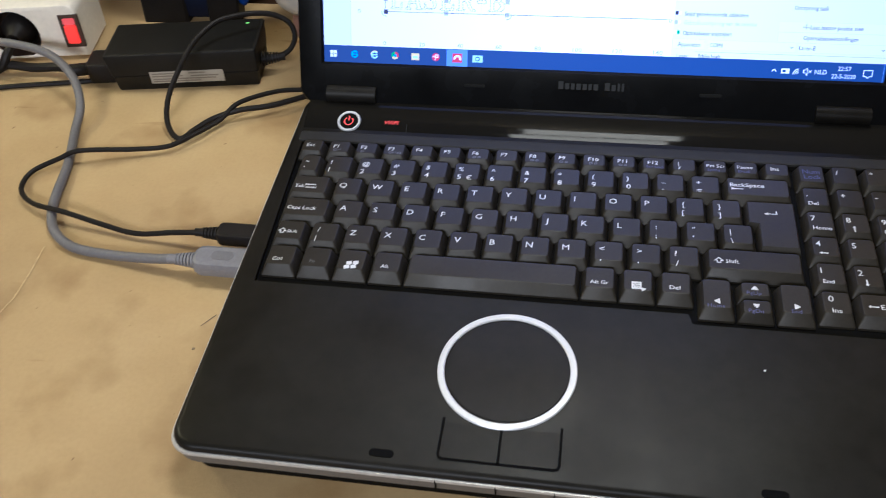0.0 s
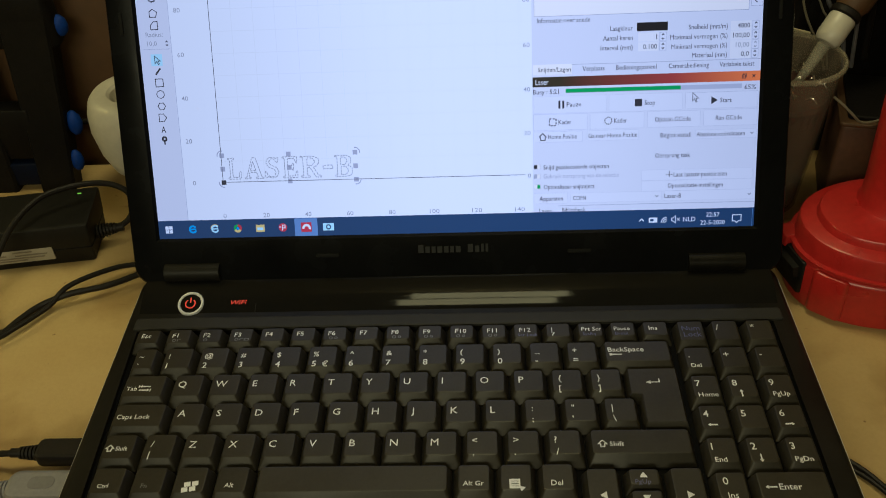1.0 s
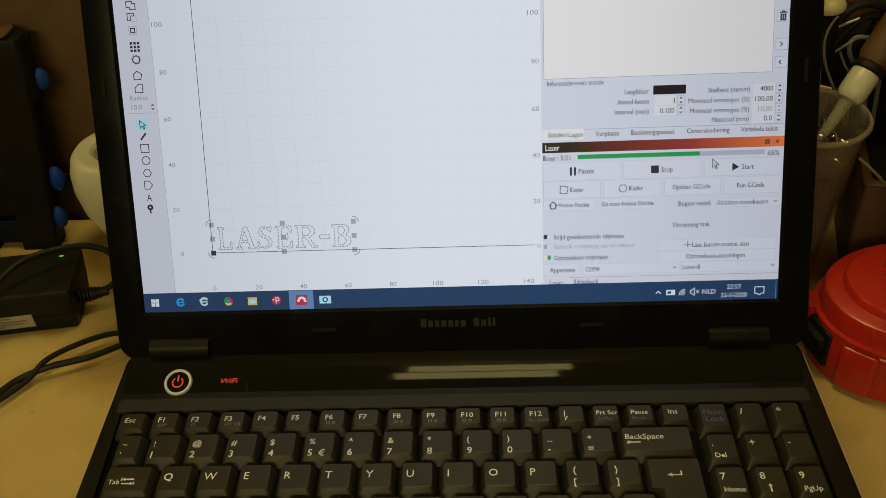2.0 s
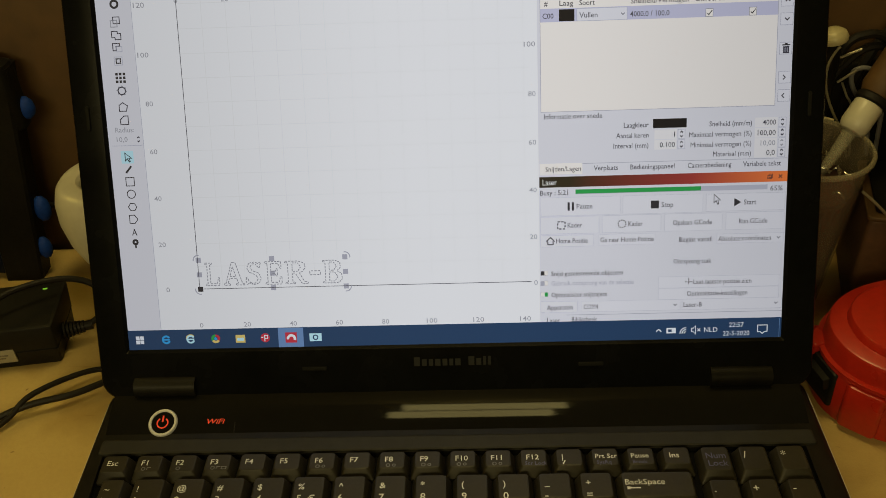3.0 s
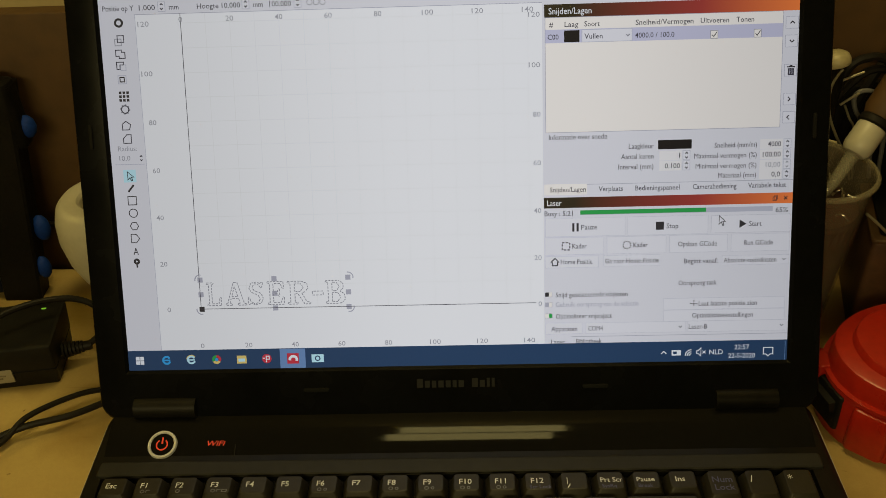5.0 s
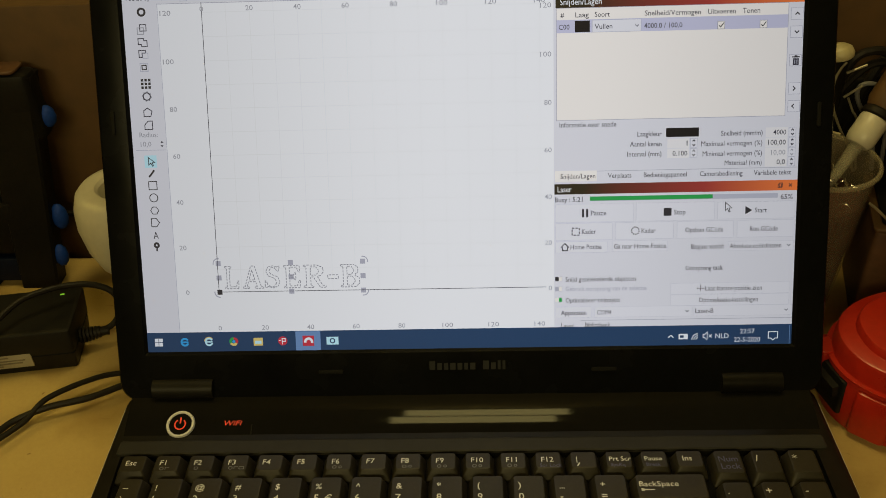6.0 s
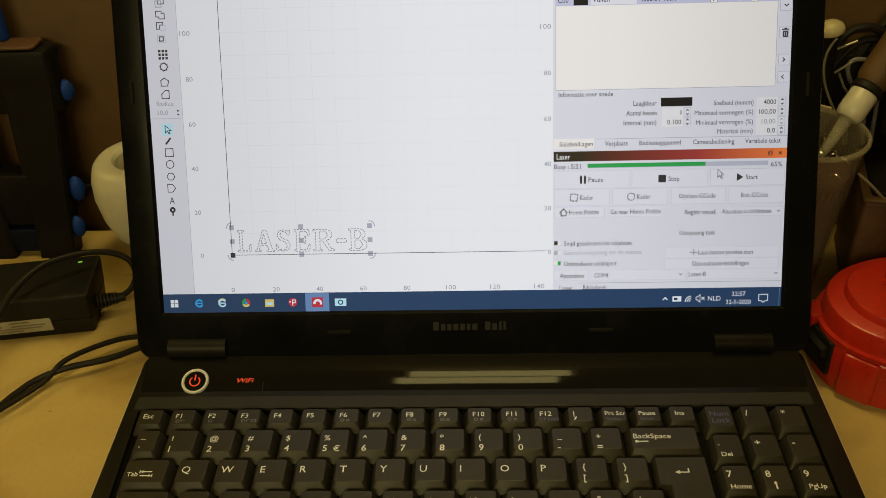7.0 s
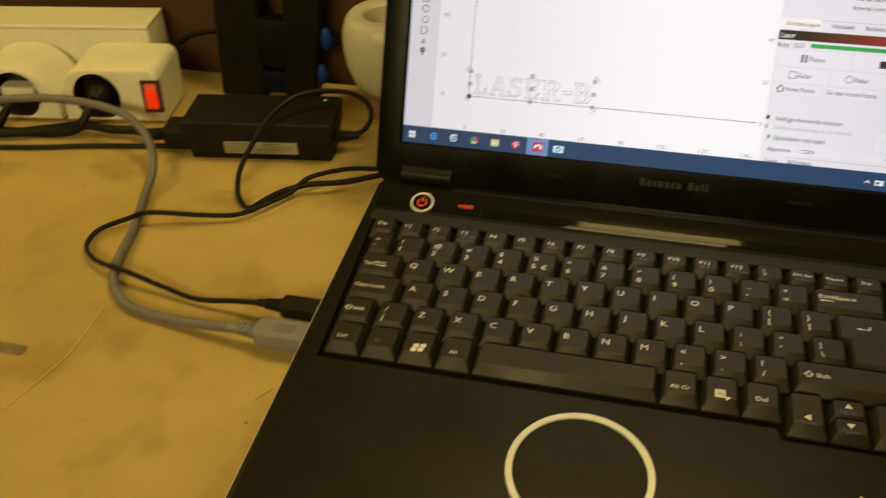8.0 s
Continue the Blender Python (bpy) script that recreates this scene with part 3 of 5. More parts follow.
# top row of low keys
for i, name in enumerate(("Esc", "F1", "F2", "F3", "F4", "F5", "F6", "F7", "F8", "F9", "F10", "F11", "F12", "|", "Prt Scr", "Pause", "Ins")):
    low, words = [], {"F12": "Scr Lock", "Prt Scr": "SysRq", "Pause": "Break"}.get(name)
    if name in ("F1", "F2", "F3", "F6", "F8", "F9", "F10", "F11"):
        low = [(arc(6.6, 4.4, 0.9, 0, 360, 8), 0.4, True, M_DIMLEG)]
        if name != "F2":
            low.append(([(8.4, 3.7), (8.4, 5.1), (10.2, 5.1)] if name in ("F1", "F3") else arc(9.4, 4.4, 0.7, 0, 360, 8), 0.4, False, M_DIMLEG))
        if name == "F3":
            low.append(([(10.8, 3.7), (13.0, 3.7), (13.0, 5.1), (10.8, 5.1)], 0.4, True, M_DIMLEG))
    if name == "|":
        low = [([(5.2, 3.6), (6.4, 5.8)], 0.5, False)]
    long = len(name) > 3
    add_key(-0.0246 + 0.0168 * i, 0.0138, 0.0168, 0.0132, [(name, 3.8 if long else 5.0, 8.0, 3.3 if long else 3.8)] + ([(words, 4.2, 4.4, 2.6, M_BLUELEG)] if words else []), low)
# numbers
row = [("~", "`", -21.0, 15.2)] + [(a, b, -5.3 + 19 * i, 19.0) for i, (a, b) in enumerate(zip("!@#$%^&*()_+", "1234567890-="))]
for a, b, x, w in row:
    marks = [(a, 4.6, 12.0, 4.2), (b, 4.6, 5.4, 4.8)] + ([("€", 9.8, 5.2, 4.6)] if b == "5" else [])
    add_key(x / 1e3, -0.0054, w / 1e3, D, marks)
add_key(0.2227, -0.0054, 0.0368, D, [("BackSpace", 3.6, 12.0, 3.9)], [([(4.4, 8.6), (10.4, 8.6)], 0.6, False), ([(4.2, 8.6), (5.6, 8.6)], 1.6, False)])
# letters
add_key(-0.0208, -0.0244, 0.0252, D, [("Tab", 4.2, 8.8, 3.2)], arrow(13.4, 10.2, 5.4, 180, 1.1) + arrow(13.4, 7.8, 5.4, 0, 1.1) + [([(10.3, 9.3), (10.3, 11.1)], 0.45, False), ([(16.5, 6.9), (16.5, 8.7)], 0.45, False)])
for i, c in enumerate("QWERTYUIOP"):
    add_key(0.0047 + P * i, -0.0244, P, D, [(c, 4.6, 11.4, 5.0)])
for i, (a, b) in enumerate((("{", "["), ("}", "]"))):
    add_key(0.1947 + P * i, -0.0244, P, D, [(a, 5.2, 12.0, 4.4), (b, 5.2, 5.6, 4.4)])
add_key(-0.0200, -0.0434, 0.0292, D, [("Caps Lock", 4.0, 9.6, 3.45)])
for i, c in enumerate("ASDFGHJKL"):
    add_key(0.0095 + P * i, -0.0434, P, D, [(c, 4.6, 11.4, 5.0)])
for i, (a, b) in enumerate(((":", ";"), ('"', "'"), ("|", "\\"))):
    add_key(0.1805 + P * i, -0.0434, P, D, [(a, 5.4, 12.0, 4.4), (b, 5.4, 5.4, 4.4)])
SHIFT = [([(0, 0), (2.0, 2.0), (4.0, 0), (2.9, 0), (2.9, -1.5), (1.1, -1.5), (1.1, 0)], 0.5, True)]
moved = lambda shape, x, y: [([(px + x, py + y) for px, py in pts], w, c) for pts, w, c in shape]  # noqa: E731
add_key(-0.0190, -0.0624, 0.0194, D, [("Shift", 8.4, 9.4, 2.9)], moved(SHIFT, 3.6, 9.4))
add_key(0.0005, -0.0624, P, D, [("/", 5.4, 12.0, 4.4), ("|", 5.6, 5.8, 4.2)])
for i, c in enumerate("ZXCVBNM"):
    add_key(0.0196 + P * i, -0.0624, P, D, [(c, 4.6, 11.4, 5.0)])
for i, (a, b) in enumerate((("<", ","), (">", "."), ("?", "/"))):
    add_key(0.1526 + P * i, -0.0624, P, D, [(a, 4.8, 12.2, 4.6), (b, 5.2, 5.4, 4.6)])
add_key(0.2100, -0.0624, 0.0496, D, [("Shift", 10.5, 9.4, 3.3)], moved(SHIFT, 5.2, 9.4))
# bottom row
add_key(-0.0182, -0.0816, 0.0190, D, [("Ctrl", 5.6, 7.6, 2.9)])
add_key(0.0010, -0.0816, 0.0190, D, [("Fn", 6.6, 7.6, 3.0)], ink=M_DIMLEG)
win = [([(6.6 + 3.5 * a + 0.75 * b, 4.9 + 2.9 * b + 0.5 * a), (9.4 + 3.5 * a + 0.75 * b, 5.5 + 2.9 * b + 0.5 * a)], 2.5, False) for a in (0, 1) for b in (0, 1)]
add_key(0.0202, -0.0816, 0.0190, D, (), win)
add_key(0.0394, -0.0816, 0.0188, D, [("Alt", 6.6, 7.6, 3.0)])
add_key(0.0584, -0.0816, 0.0902, D)
add_key(0.1488, -0.0816, 0.0188, D, [("Alt Gr", 4.6, 7.6, 3.1)])
menu = [([(6.2, 7.2), (11.0, 7.2)], 5.0, False)] + [([(7.0, y), (10.2, y)], 0.5, False, M_KEY) for y in (6.0, 7.2, 8.4)] + wedge(11.6, 5.0, 2.2, 135)
add_key(0.1678, -0.0816, 0.0184, D, (), menu)
add_key(0.1864, -0.0816, 0.0184, D, [("Del", 6.0, 7.6, 3.5)])
# arrow block
add_key(0.2060, -0.0888, 0.0180, 0.0228, [("Home", 4.2, 5.0, 3.0, M_BLUELEG)], wedge(8.8, 8.0, 2.8, 180))
add_key(0.2246, -0.0776, 0.0178, 0.0112, [("PgUp", 4.6, 3.8, 3.0, M_BLUELEG)], wedge(8.6, 7.3, 2.6, 90))
add_key(0.2246, -0.0888, 0.0178, 0.0110, [("PgDn", 4.6, 3.4, 3.0, M_BLUELEG)], wedge(8.6, 6.6, 2.6, -90))
add_key(0.2430, -0.0888, 0.0182, 0.0228, [("End", 6.2, 5.0, 3.0, M_BLUELEG)], wedge(9.2, 8.0, 2.8, 0))
# number block
NX, NW = (0.2620, 0.2796, 0.2972), 0.0174
rows = [(0.0087, ("", "/", "*")), (-0.0104, (".", "+", "-")), (-0.0295, ("7", "8", "9")), (-0.0486, ("4", "5", "6")), (-0.0677, ("1", "2", "3"))]
words = {".": "Del", "7": "Home", "9": "PgUp", "1": "End", "3": "PgDn"}
for y, names in rows:
    for x, c in zip(NX, names):
        marks, draws = [(c, 3.8, 12.6, 4.8)] if c else [], []
        if not c:
            marks = [("Num", 4.0, 12.4, 4.2, M_BLUELEG), ("Lock", 4.4, 8.0, 4.2, M_BLUELEG)]
        if c in words:
            marks.append((words[c], 4.2, 5.4, 3.4))
        if c in "8642" and c:
            draws = arrow(7.2, 6.0, 4.4, {"8": 90, "6": 0, "4": 180, "2": -90}[c])
        add_key(x, y, NW, D, marks, draws)
add_key(NX[0], -0.0868, NW, D, [("0", 5.0, 13.0, 4.8), ("Ins", 6.0, 5.6, 3.7)])
add_key(NX[1], -0.0868, 0.0350, D, [("Enter", 11.0, 9.8, 4.0)], arrow(7.6, 9.6, 5.0, 180))


def enter_key():
    """The tall key with a notch at its lower left."""
    h = KEY_TOP - KEY_BASE
    shape = lambda e, f, z: [(0.2330 + e, -0.0244 + f * 0.4 + e * 0.3, z), (0.2382 + e, -0.0244 + f * 0.4, z), (0.2382 + e, -0.0434 + f, z), (0.2594 - e, -0.0434 + f, z), (0.2594 - e, -0.0062 - e * 0.4, z), (0.2330 + e, -0.0062 - e * 0.4, z)]  # noqa: E731
    bm = loft([shape(0, 0, 0), shape(0, 0, h * 0.3), shape(0.0013, 0.0027, h - 0.0004), shape(0.0018, 0.0031, h)])
    ob = part("key", bm, M_KEY, laptop, m=Matrix.Translation((0, 0, KEY_BASE)))
    bm = bmesh.new()
    for pts, width, closed in [([(243.6, -15.8), (248.8, -15.8), (248.8, -13.6)], 0.6, False)] + [([(242.6 + 0.45 * k, -15.8 - 0.22 * k - 0.1), (242.6 + 0.45 * k, -15.8 + 0.22 * k + 0.1)], 0.5, False) for k in range(5)]:
        stroke([(x / 1e3, y / 1e3) for x, y in pts], width / 1e3, KEY_TOP + 0.00012, bm, closed)
    part("legend", bm, M_LEGEND, ob)


enter_key()

# ---- the lid ----
LU, LV0, LV1 = 0.1815, -0.0262, 0.2250
HU, HV0, HV1 = 640 * PX, 0.0, 800 * PX


def bezel():
    outer = [rring(-LU + d, LV0 + d, LU - d, LV1 - d, 0.010, h, 5) for d, h in ((0.0, -0.0068), (0.0, 0.0005), (0.0008, 0.0018), (0.0022, 0.0022))]
    inner = [rring(-HU - d, HV0 - d, HU + d, HV1 + d, 0.0004 + d * 0.2, h, 5) for d, h in ((0.0014, 0.0022), (0.0, 0.0004), (0.0, -0.0030))]
    return loft(outer + inner, cap=False, closed=True)


part("screen_bezel", bezel(), M_BEZEL, laptop, "satin black screen frame", m=LID)
part("lid_back", slab(-LU + 0.0005, LV0 + 0.0005, -0.0105, LU - 0.0005, LV1 - 0.0005, -0.0069, 0.010, 0.0020), M_CASE, laptop, "black lid shell", m=LID)
for u0, u1 in ((8, 130), (1144, 1262)):
    bm = tube([((u0 - 640) * PX, -0.0196, 0.0), ((u1 - 640) * PX, -0.0196, 0.0)], 0.0056, 1, 16, smooth=False)
    part("hinge_cover", bm, M_CASE, laptop, "rounded black hinge cover", m=LID @ Matrix.Translation((0, 0, 0.0005)))
for u, v, w, hh in ((-31, 342, 7, 46), (1312, 354, 7, 46), (370, 843, 50, 8), (913, 844, 50, 8)):
    part("bumper", slab((u - w / 2 - 640) * PX, (800 - v - hh / 2) * PX, 0.0018, (u + w / 2 - 640) * PX, (800 - v + hh / 2) * PX, 0.0032, 0.0008, 0.0004), M_RUBBER, laptop, m=LID)
# maker's mark as plain shapes
u = 567
for w in (14, 12, 11, 13, 12, 10, 13, -10, 14, 12, 8, 8):
    if w > 0:
        part("maker_mark", quad(u, 824 if w in (14, 8) else 828, u + w - 2.4, 842, 0.0024), M_LOGO, laptop, m=LID)
    u += abs(w) + 1.5

# ---- the display ----
screen = part("display", quad(0, 0, 1280, 800, 0.0), L_CANVAS, laptop, "lit display showing a drawing program", m=LID)
E1, E2, E3, E4 = 0.00006, 0.00012, 0.00018, 0.00024


def show(name, bm, material, label=""):
    part(name, bm, material, screen, label, LID)


def patch(u0, v0, u1, v1, material, h=E1, name="panel"):
    show(name, quad(u0, v0, u1, v1, h), material)


def boxed(u0, v0, u1, v1, fill, edge=None, h=E2, name="button"):
    bm = quad(u0, v0, u1, v1, h)
    show(name, bm, edge or L_EDGE)
    show(name + "_face", quad(u0 + 1, v0 + 1, u1 - 1, v1 - 1, h + 0.00004), fill)


def dots(pts):
    return [((u - 640) * PX, (800 - v) * PX) for u, v in pts]


def line(pts, width, material, closed=False, dash=None, name="drawn_line", h=None):
    show(name, stroke(dots(pts), width * PX, h or E4, None, closed, dash and (dash[0] * PX, dash[1] * PX)), material)


def words_at(text, u, v, width, material=None, size=13.4, align="LEFT"):
    show("screen_text", lettering(text, (u - 640) * PX, (800 - v) * PX, size * PX, None, E4, align, width * PX), material or L_TEXT)


def chevron(u, v, up=False, s=3.2, material=None):
    k = -1 if up else 1
    line([(u - s, v - k * s * 0.5), (u, v + k * s * 0.5), (u + s, v - k * s * 0.5)], 2.0, material or L_TEXT, name="chevron")


def spinner(u, v, material=None):
    boxed(u - 7, v - 9, u + 7, v + 9, L_BUTTON, L_TRACK, name="spinner")
    chevron(u, v - 4, True, 2.4, material)
    chevron(u, v + 4, False, 2.4, material)


# drawing area
patch(0, 0, 1280, 119, L_PANEL)
patch(0, 119, 66, 760, L_PANEL)
patch(66, 119, 816, 760, L_CANVAS, E1)
line([(66, 120), (816, 120)], 1.2, L_EDGE)
line([(67, 119), (67, 760)], 1.0, L_TRACK)
for k in range(1, 15):
    line([(151.5 + 45.6 * k, 121), (151.5 + 45.6 * k, 678)], 1.0, L_GRID, name="grid_line", h=E2)
for k in range(1, 13):
    line([(151.5, 678.5 - 45.1 * k), (800, 678.5 - 45.1 * k)], 1.0, L_GRID, name="grid_line", h=E2)
line([(151.5, 119), (151.5, 678.5), (800, 678.5)], 1.15, L_TEXT, name="axis_line")
for k in range(7):
    words_at(str(20 * k), 92, 678.5 - 90.2 * k, (7, 14, 14, 14, 14, 21, 21)[k], L_GREY, align="RIGHT")
    words_at(str(20 * k), 812, 680.5 - 90.0 * k, (7, 14, 14, 14, 14, 21, 21)[k], L_GREY, align="RIGHT")
for k in range(8):
    wd = (7, 14, 14, 14, 14, 21, 21, 21)[k]
    words_at(str(20 * k), 151.5 + 91.2 * k, 131, wd, L_GREY, align="CENTER")
    words_at(str(20 * k), 149 + 91.2 * k, 752, wd, L_GREY, align="CENTER")
words_at("Positie op Y", 8, 108, 58)
words_at("1.000", 76, 108, 30)
spinner(118, 107)
words_at("mm", 132, 108, 18)
words_at("Hoogte", 184, 108, 40)
words_at("10.000", 230, 108, 34)
spinner(274, 107)
words_at("mm", 288, 108, 18)
words_at("100.000", 318, 108, 40)
spinner(370, 107)
for u in (392, 404, 416):
    line([(u + 5 * math.cos(a), 107 + 5 * math.sin(a)) for a in (0.5 * k for k in range(13))], 1.2, L_SOFT)


def circle(u, v, r, n=18, a0=0, a1=360):
    return [(u + r * math.cos(radians(a0 + (a1 - a0) * k / n)), v + r * math.sin(radians(a0 + (a1 - a0) * k / n))) for k in range(n + 1)]


def box_pts(u, v, a, b=None):
    b = b or a
    return [(u - a, v - b), (u + a, v - b), (u + a, v + b), (u - a, v + b)]


# tool column
T = 34
line(circle(T + 2, 134, 6.5), 4.0, L_INK, name="tool_icon")
line(box_pts(T - 2, 169, 6), 1.6, L_GREY, True, name="tool_icon")
line(box_pts(T + 3, 163, 6), 1.6, L_TEXT, True, name="tool_icon")
line([(T - 8, 183), (T + 3, 183), (T + 3, 187), (T + 9, 187), (T + 9, 198), (T - 2, 198), (T - 2, 194), (T - 8, 194)], 1.7, L_TEXT, True, name="tool_icon")
line([(T - 8, 205), (T + 5, 205), (T + 5, 210), (T - 2, 210), (T - 2, 218), (T - 8, 218)], 1.7, L_TEXT, True, name="tool_icon")
line(box_pts(T + 4, 215, 5), 1.2, L_TRACK, True, name="tool_icon")
line(box_pts(T, 237, 7.5), 1.2, L_TRACK, True, name="tool_icon")
line(box_pts(T, 237, 4), 2.0, L_INK, True, name="tool_icon")
bm = bmesh.new()
for a in (-1, 0, 1):
    for b in (-1, 0, 1):
        quad(T + 1 + 7 * a - 2.4, 268 + 7 * b - 2.4, T + 1 + 7 * a + 2.4, 268 + 7 * b + 2.4, E4, bm)
show("tool_icon", bm, L_INK)
line(circle(T + 1, 292, 7), 2.2, L_TEXT, name="tool_icon")
line(circle(T + 1, 292, 9, 8), 2.2, L_SOFT, dash=(3, 4), name="tool_icon")
line([(T - 7, 330), (T - 7, 319), (T, 314), (T + 9, 320), (T + 6, 330)], 1.7, L_TEXT, True, name="tool_icon")
line([(T - 7, 355), (T - 7, 346), (T, 339), (T + 8, 339), (T + 8, 355)], 1.7, L_TEXT, True, name="tool_icon")
words_at("Radius:", 15, 365, 36, L_GREY)
words_at("10,0", 16, 383, 21, L_GREY)
chevron(58, 380, True, 2.2)
chevron(58, 387, False, 2.2)
line([(6, 395), (64, 395)], 1.0, L_TRACK)
patch(T - 13, 405, T + 11, 429, L_CYAN, E2, "tool_highlight")
line([(T - 5, 409), (T - 5, 424), (T - 1, 420), (T + 2, 426), (T + 4, 425), (T + 2, 419), (T + 7, 419)], 1.6, L_INK, True, name="tool_icon")
line([(T - 6, 447), (T + 5, 434)], 3.6, L_INK, name="tool_icon")
line(box_pts(T, 464, 8), 1.6, L_INK, True, name="tool_icon")
line(circle(T, 488, 8), 1.6, L_INK, name="tool_icon")
line(circle(T, 513, 8, 6), 1.5, L_INK, name="tool_icon")
line([(T - 8, 529), (T + 2, 529), (T + 8, 537), (T + 2, 545), (T - 8, 545)], 1.5, L_INK, True, name="tool_icon")
words_at("A", T - 1, 562, 10, L_INK, 19, "CENTER")
line(circle(T - 1, 582, 4), 4.2, L_INK, name="tool_icon")
line([(T - 1, 586), (T - 1, 594)], 3.0, L_INK, name="tool_icon")

# the dashed lettering that is being cut, as outlines on a 0..1 box
STENCIL = {
    "L": [[(0, 1), (.42, 1), (.42, .93), (.30, .93), (.30, .08), (.72, .08), (.80, .35), (.88, .35), (.86, 0), (0, 0), (0, .07), (.12, .07), (.12, .93), (0, .93)]],
    "A": [[(.02, 0), (.02, .07), (.10, .07), (.42, 1), (.60, 1), (.90, .07), (1, .07), (1, 0), (.60, 0), (.60, .07), (.70, .07), (.63, .30), (.28, .30), (.21, .07), (.32, .07), (.32, 0)], [(.31, .38), (.60, .38), (.46, .82)]],
    "S": [[(.85, .75), (.93, .98), (.83, .98), (.78, .93), (.55, 1), (.25, .95), (.12, .74), (.25, .55), (.62, .43), (.74, .26), (.62, .09), (.42, .05), (.20, .15), (.12, .34), (.06, .34), (.06, .02), (.14, .02), (.20, .08), (.48, 0), (.80, .08), (.92, .28), (.80, .50), (.42, .62), (.30, .76), (.42, .92), (.62, .92), (.78, .75)]],
    "E": [[(0, 1), (.88, 1), (.90, .70), (.82, .70), (.72, .92), (.32, .92), (.32, .55), (.55, .55), (.60, .68), (.67, .68), (.67, .36), (.60, .36), (.55, .47), (.32, .47), (.32, .08), (.74, .08), (.84, .32), (.92, .32), (.90, 0), (0, 0), (0, .07), (.12, .07), (.12, .93), (0, .93)]],
    "R": [[(0, 1), (.60, 1), (.86, .90), (.90, .70), (.78, .54), (.62, .49), (.84, .10), (1, .07), (1, 0), (.74, 0), (.44, .47), (.32, .47), (.32, .07), (.44, .07), (.44, 0), (0, 0), (0, .07), (.12, .07), (.12, .93), (0, .93)], [(.32, .92), (.56, .92), (.70, .74), (.56, .55), (.32, .55)]],
    "-": [[(.05, .38), (.95, .38), (.95, .55), (.05, .55)]],
    "B": [[(0, 1), (.62, 1), (.86, .90), (.88, .68), (.70, .53), (.92, .42), (.96, .18), (.80, .03), (.60, 0), (0, 0), (0, .07), (.12, .07), (.12, .93), (0, .93)], [(.32, .92), (.54, .92), (.68, .74), (.54, .56), (.32, .56)], [(.32, .48), (.58, .48), (.74, .28), (.58, .08), (.32, .08)]],
}
for c, u, w in (("L", 165, 31), ("A", 200, 41), ("S", 243, 34), ("E", 283, 35), ("R", 322, 44), ("-", 369, 23), ("B", 396, 39)):
    bm = bmesh.new()
    for loop in STENCIL[c]:
        stroke(dots([(u + w * x, 672 - 45 * y) for x, y in loop]), 1.6 * PX, E4, bm, True, (4.2 * PX, 1.8 * PX))
    show("dashed_letter", bm, L_SOFT)
for u in (153, 297, 440):
    for v in (621, 650, 679):
        patch(u - 5, v - 5, u + 5, v + 5, L_INK if (u, v) == (153, 679) else L_EDGE, E3, "selection_handle")
for u, v, a in ((153, 621, 180), (440, 621, 270), (440, 679, 0), (153, 679, 90)):
    line(circle(u, v, 10, 8, a - 10, a + 100), 2.0, L_EDGE, name="turn_handle")

# layer panel
patch(816, 119, 1280, 760, L_PANEL, E2)
patch(820, 124, 1280, 147, M_TITLE, E3, "title_bar")
words_at("Snijden/Lagen", 828, 136, 78, L_BARTXT, 16)
boxed(821, 147, 1252, 356, L_WHITE, L_EDGE, E3, "layer_table")
patch(822, 169, 1251, 193, L_LILAC, E3 + 0.00006, "selected_layer")
E4 = 0.00032
for text, u, w in (("#", 829, 7), ("Laag", 857, 25), ("Soort", 893, 28), ("Snelheid/Vermogen", 986, 104), ("Uitvoeren", 1103, 51), ("Tonen", 1167, 32)):
    words_at(text, u, 160, w)
words_at("C00", 826, 182, 20)
patch(856, 171, 884, 192, L_BLACK, E4, "colour_swatch")
boxed(888, 170, 980, 193, L_BUTTON, L_TRACK, E3 + 0.00008, "combo")
words_at("Vullen", 893, 182, 33)
chevron(972, 182, False, 3.2, L_SOFT)
words_at("4000.0 / 100.0", 985, 183, 71)
for u in (1128, 1206):
    boxed(u - 7, 178, u + 7, 193, L_WHITE, L_SOFT, E3 + 0.00008, "checkbox")
    line([(u - 4, 186), (u - 1, 189), (u + 5, 181)], 1.5, L_INK, name="tick")
for v, kind in ((168, "u"), (201, "d"), (253, "t"), (305, "r"), (338, "l")):
    boxed(1256, v - 11, 1279, v + 11, L_BUTTON, L_EDGE)
    if kind in "ud":
        chevron(1268, v, kind == "u", 4, L_INK)
    elif kind == "t":
        patch(1262.5, v - 3.5, 1273.5, v + 9, L_TEXT, E4, "bin_icon")
        line([(1261, v - 6), (1275, v - 6)], 2.2, L_INK, name="bin_icon")
        line([(1265.5, v - 8), (1270.5, v - 8)], 2.0, L_INK, name="bin_icon")
        for du in (-2, 2):
            line([(1268 + du, v - 1), (1268 + du, v + 6.5)], 1.1, L_TRACK, name="bin_icon", h=E4 + 0.00004)
    else:
        k = 1 if kind == "r" else -1
        line([(1266 - 1.5 * k, v - 4), (1266 + 2.5 * k, v), (1266 - 1.5 * k, v + 4)], 1.8, L_INK, name="chevron")
words_at("Informatie over snede", 827, 364, 108)
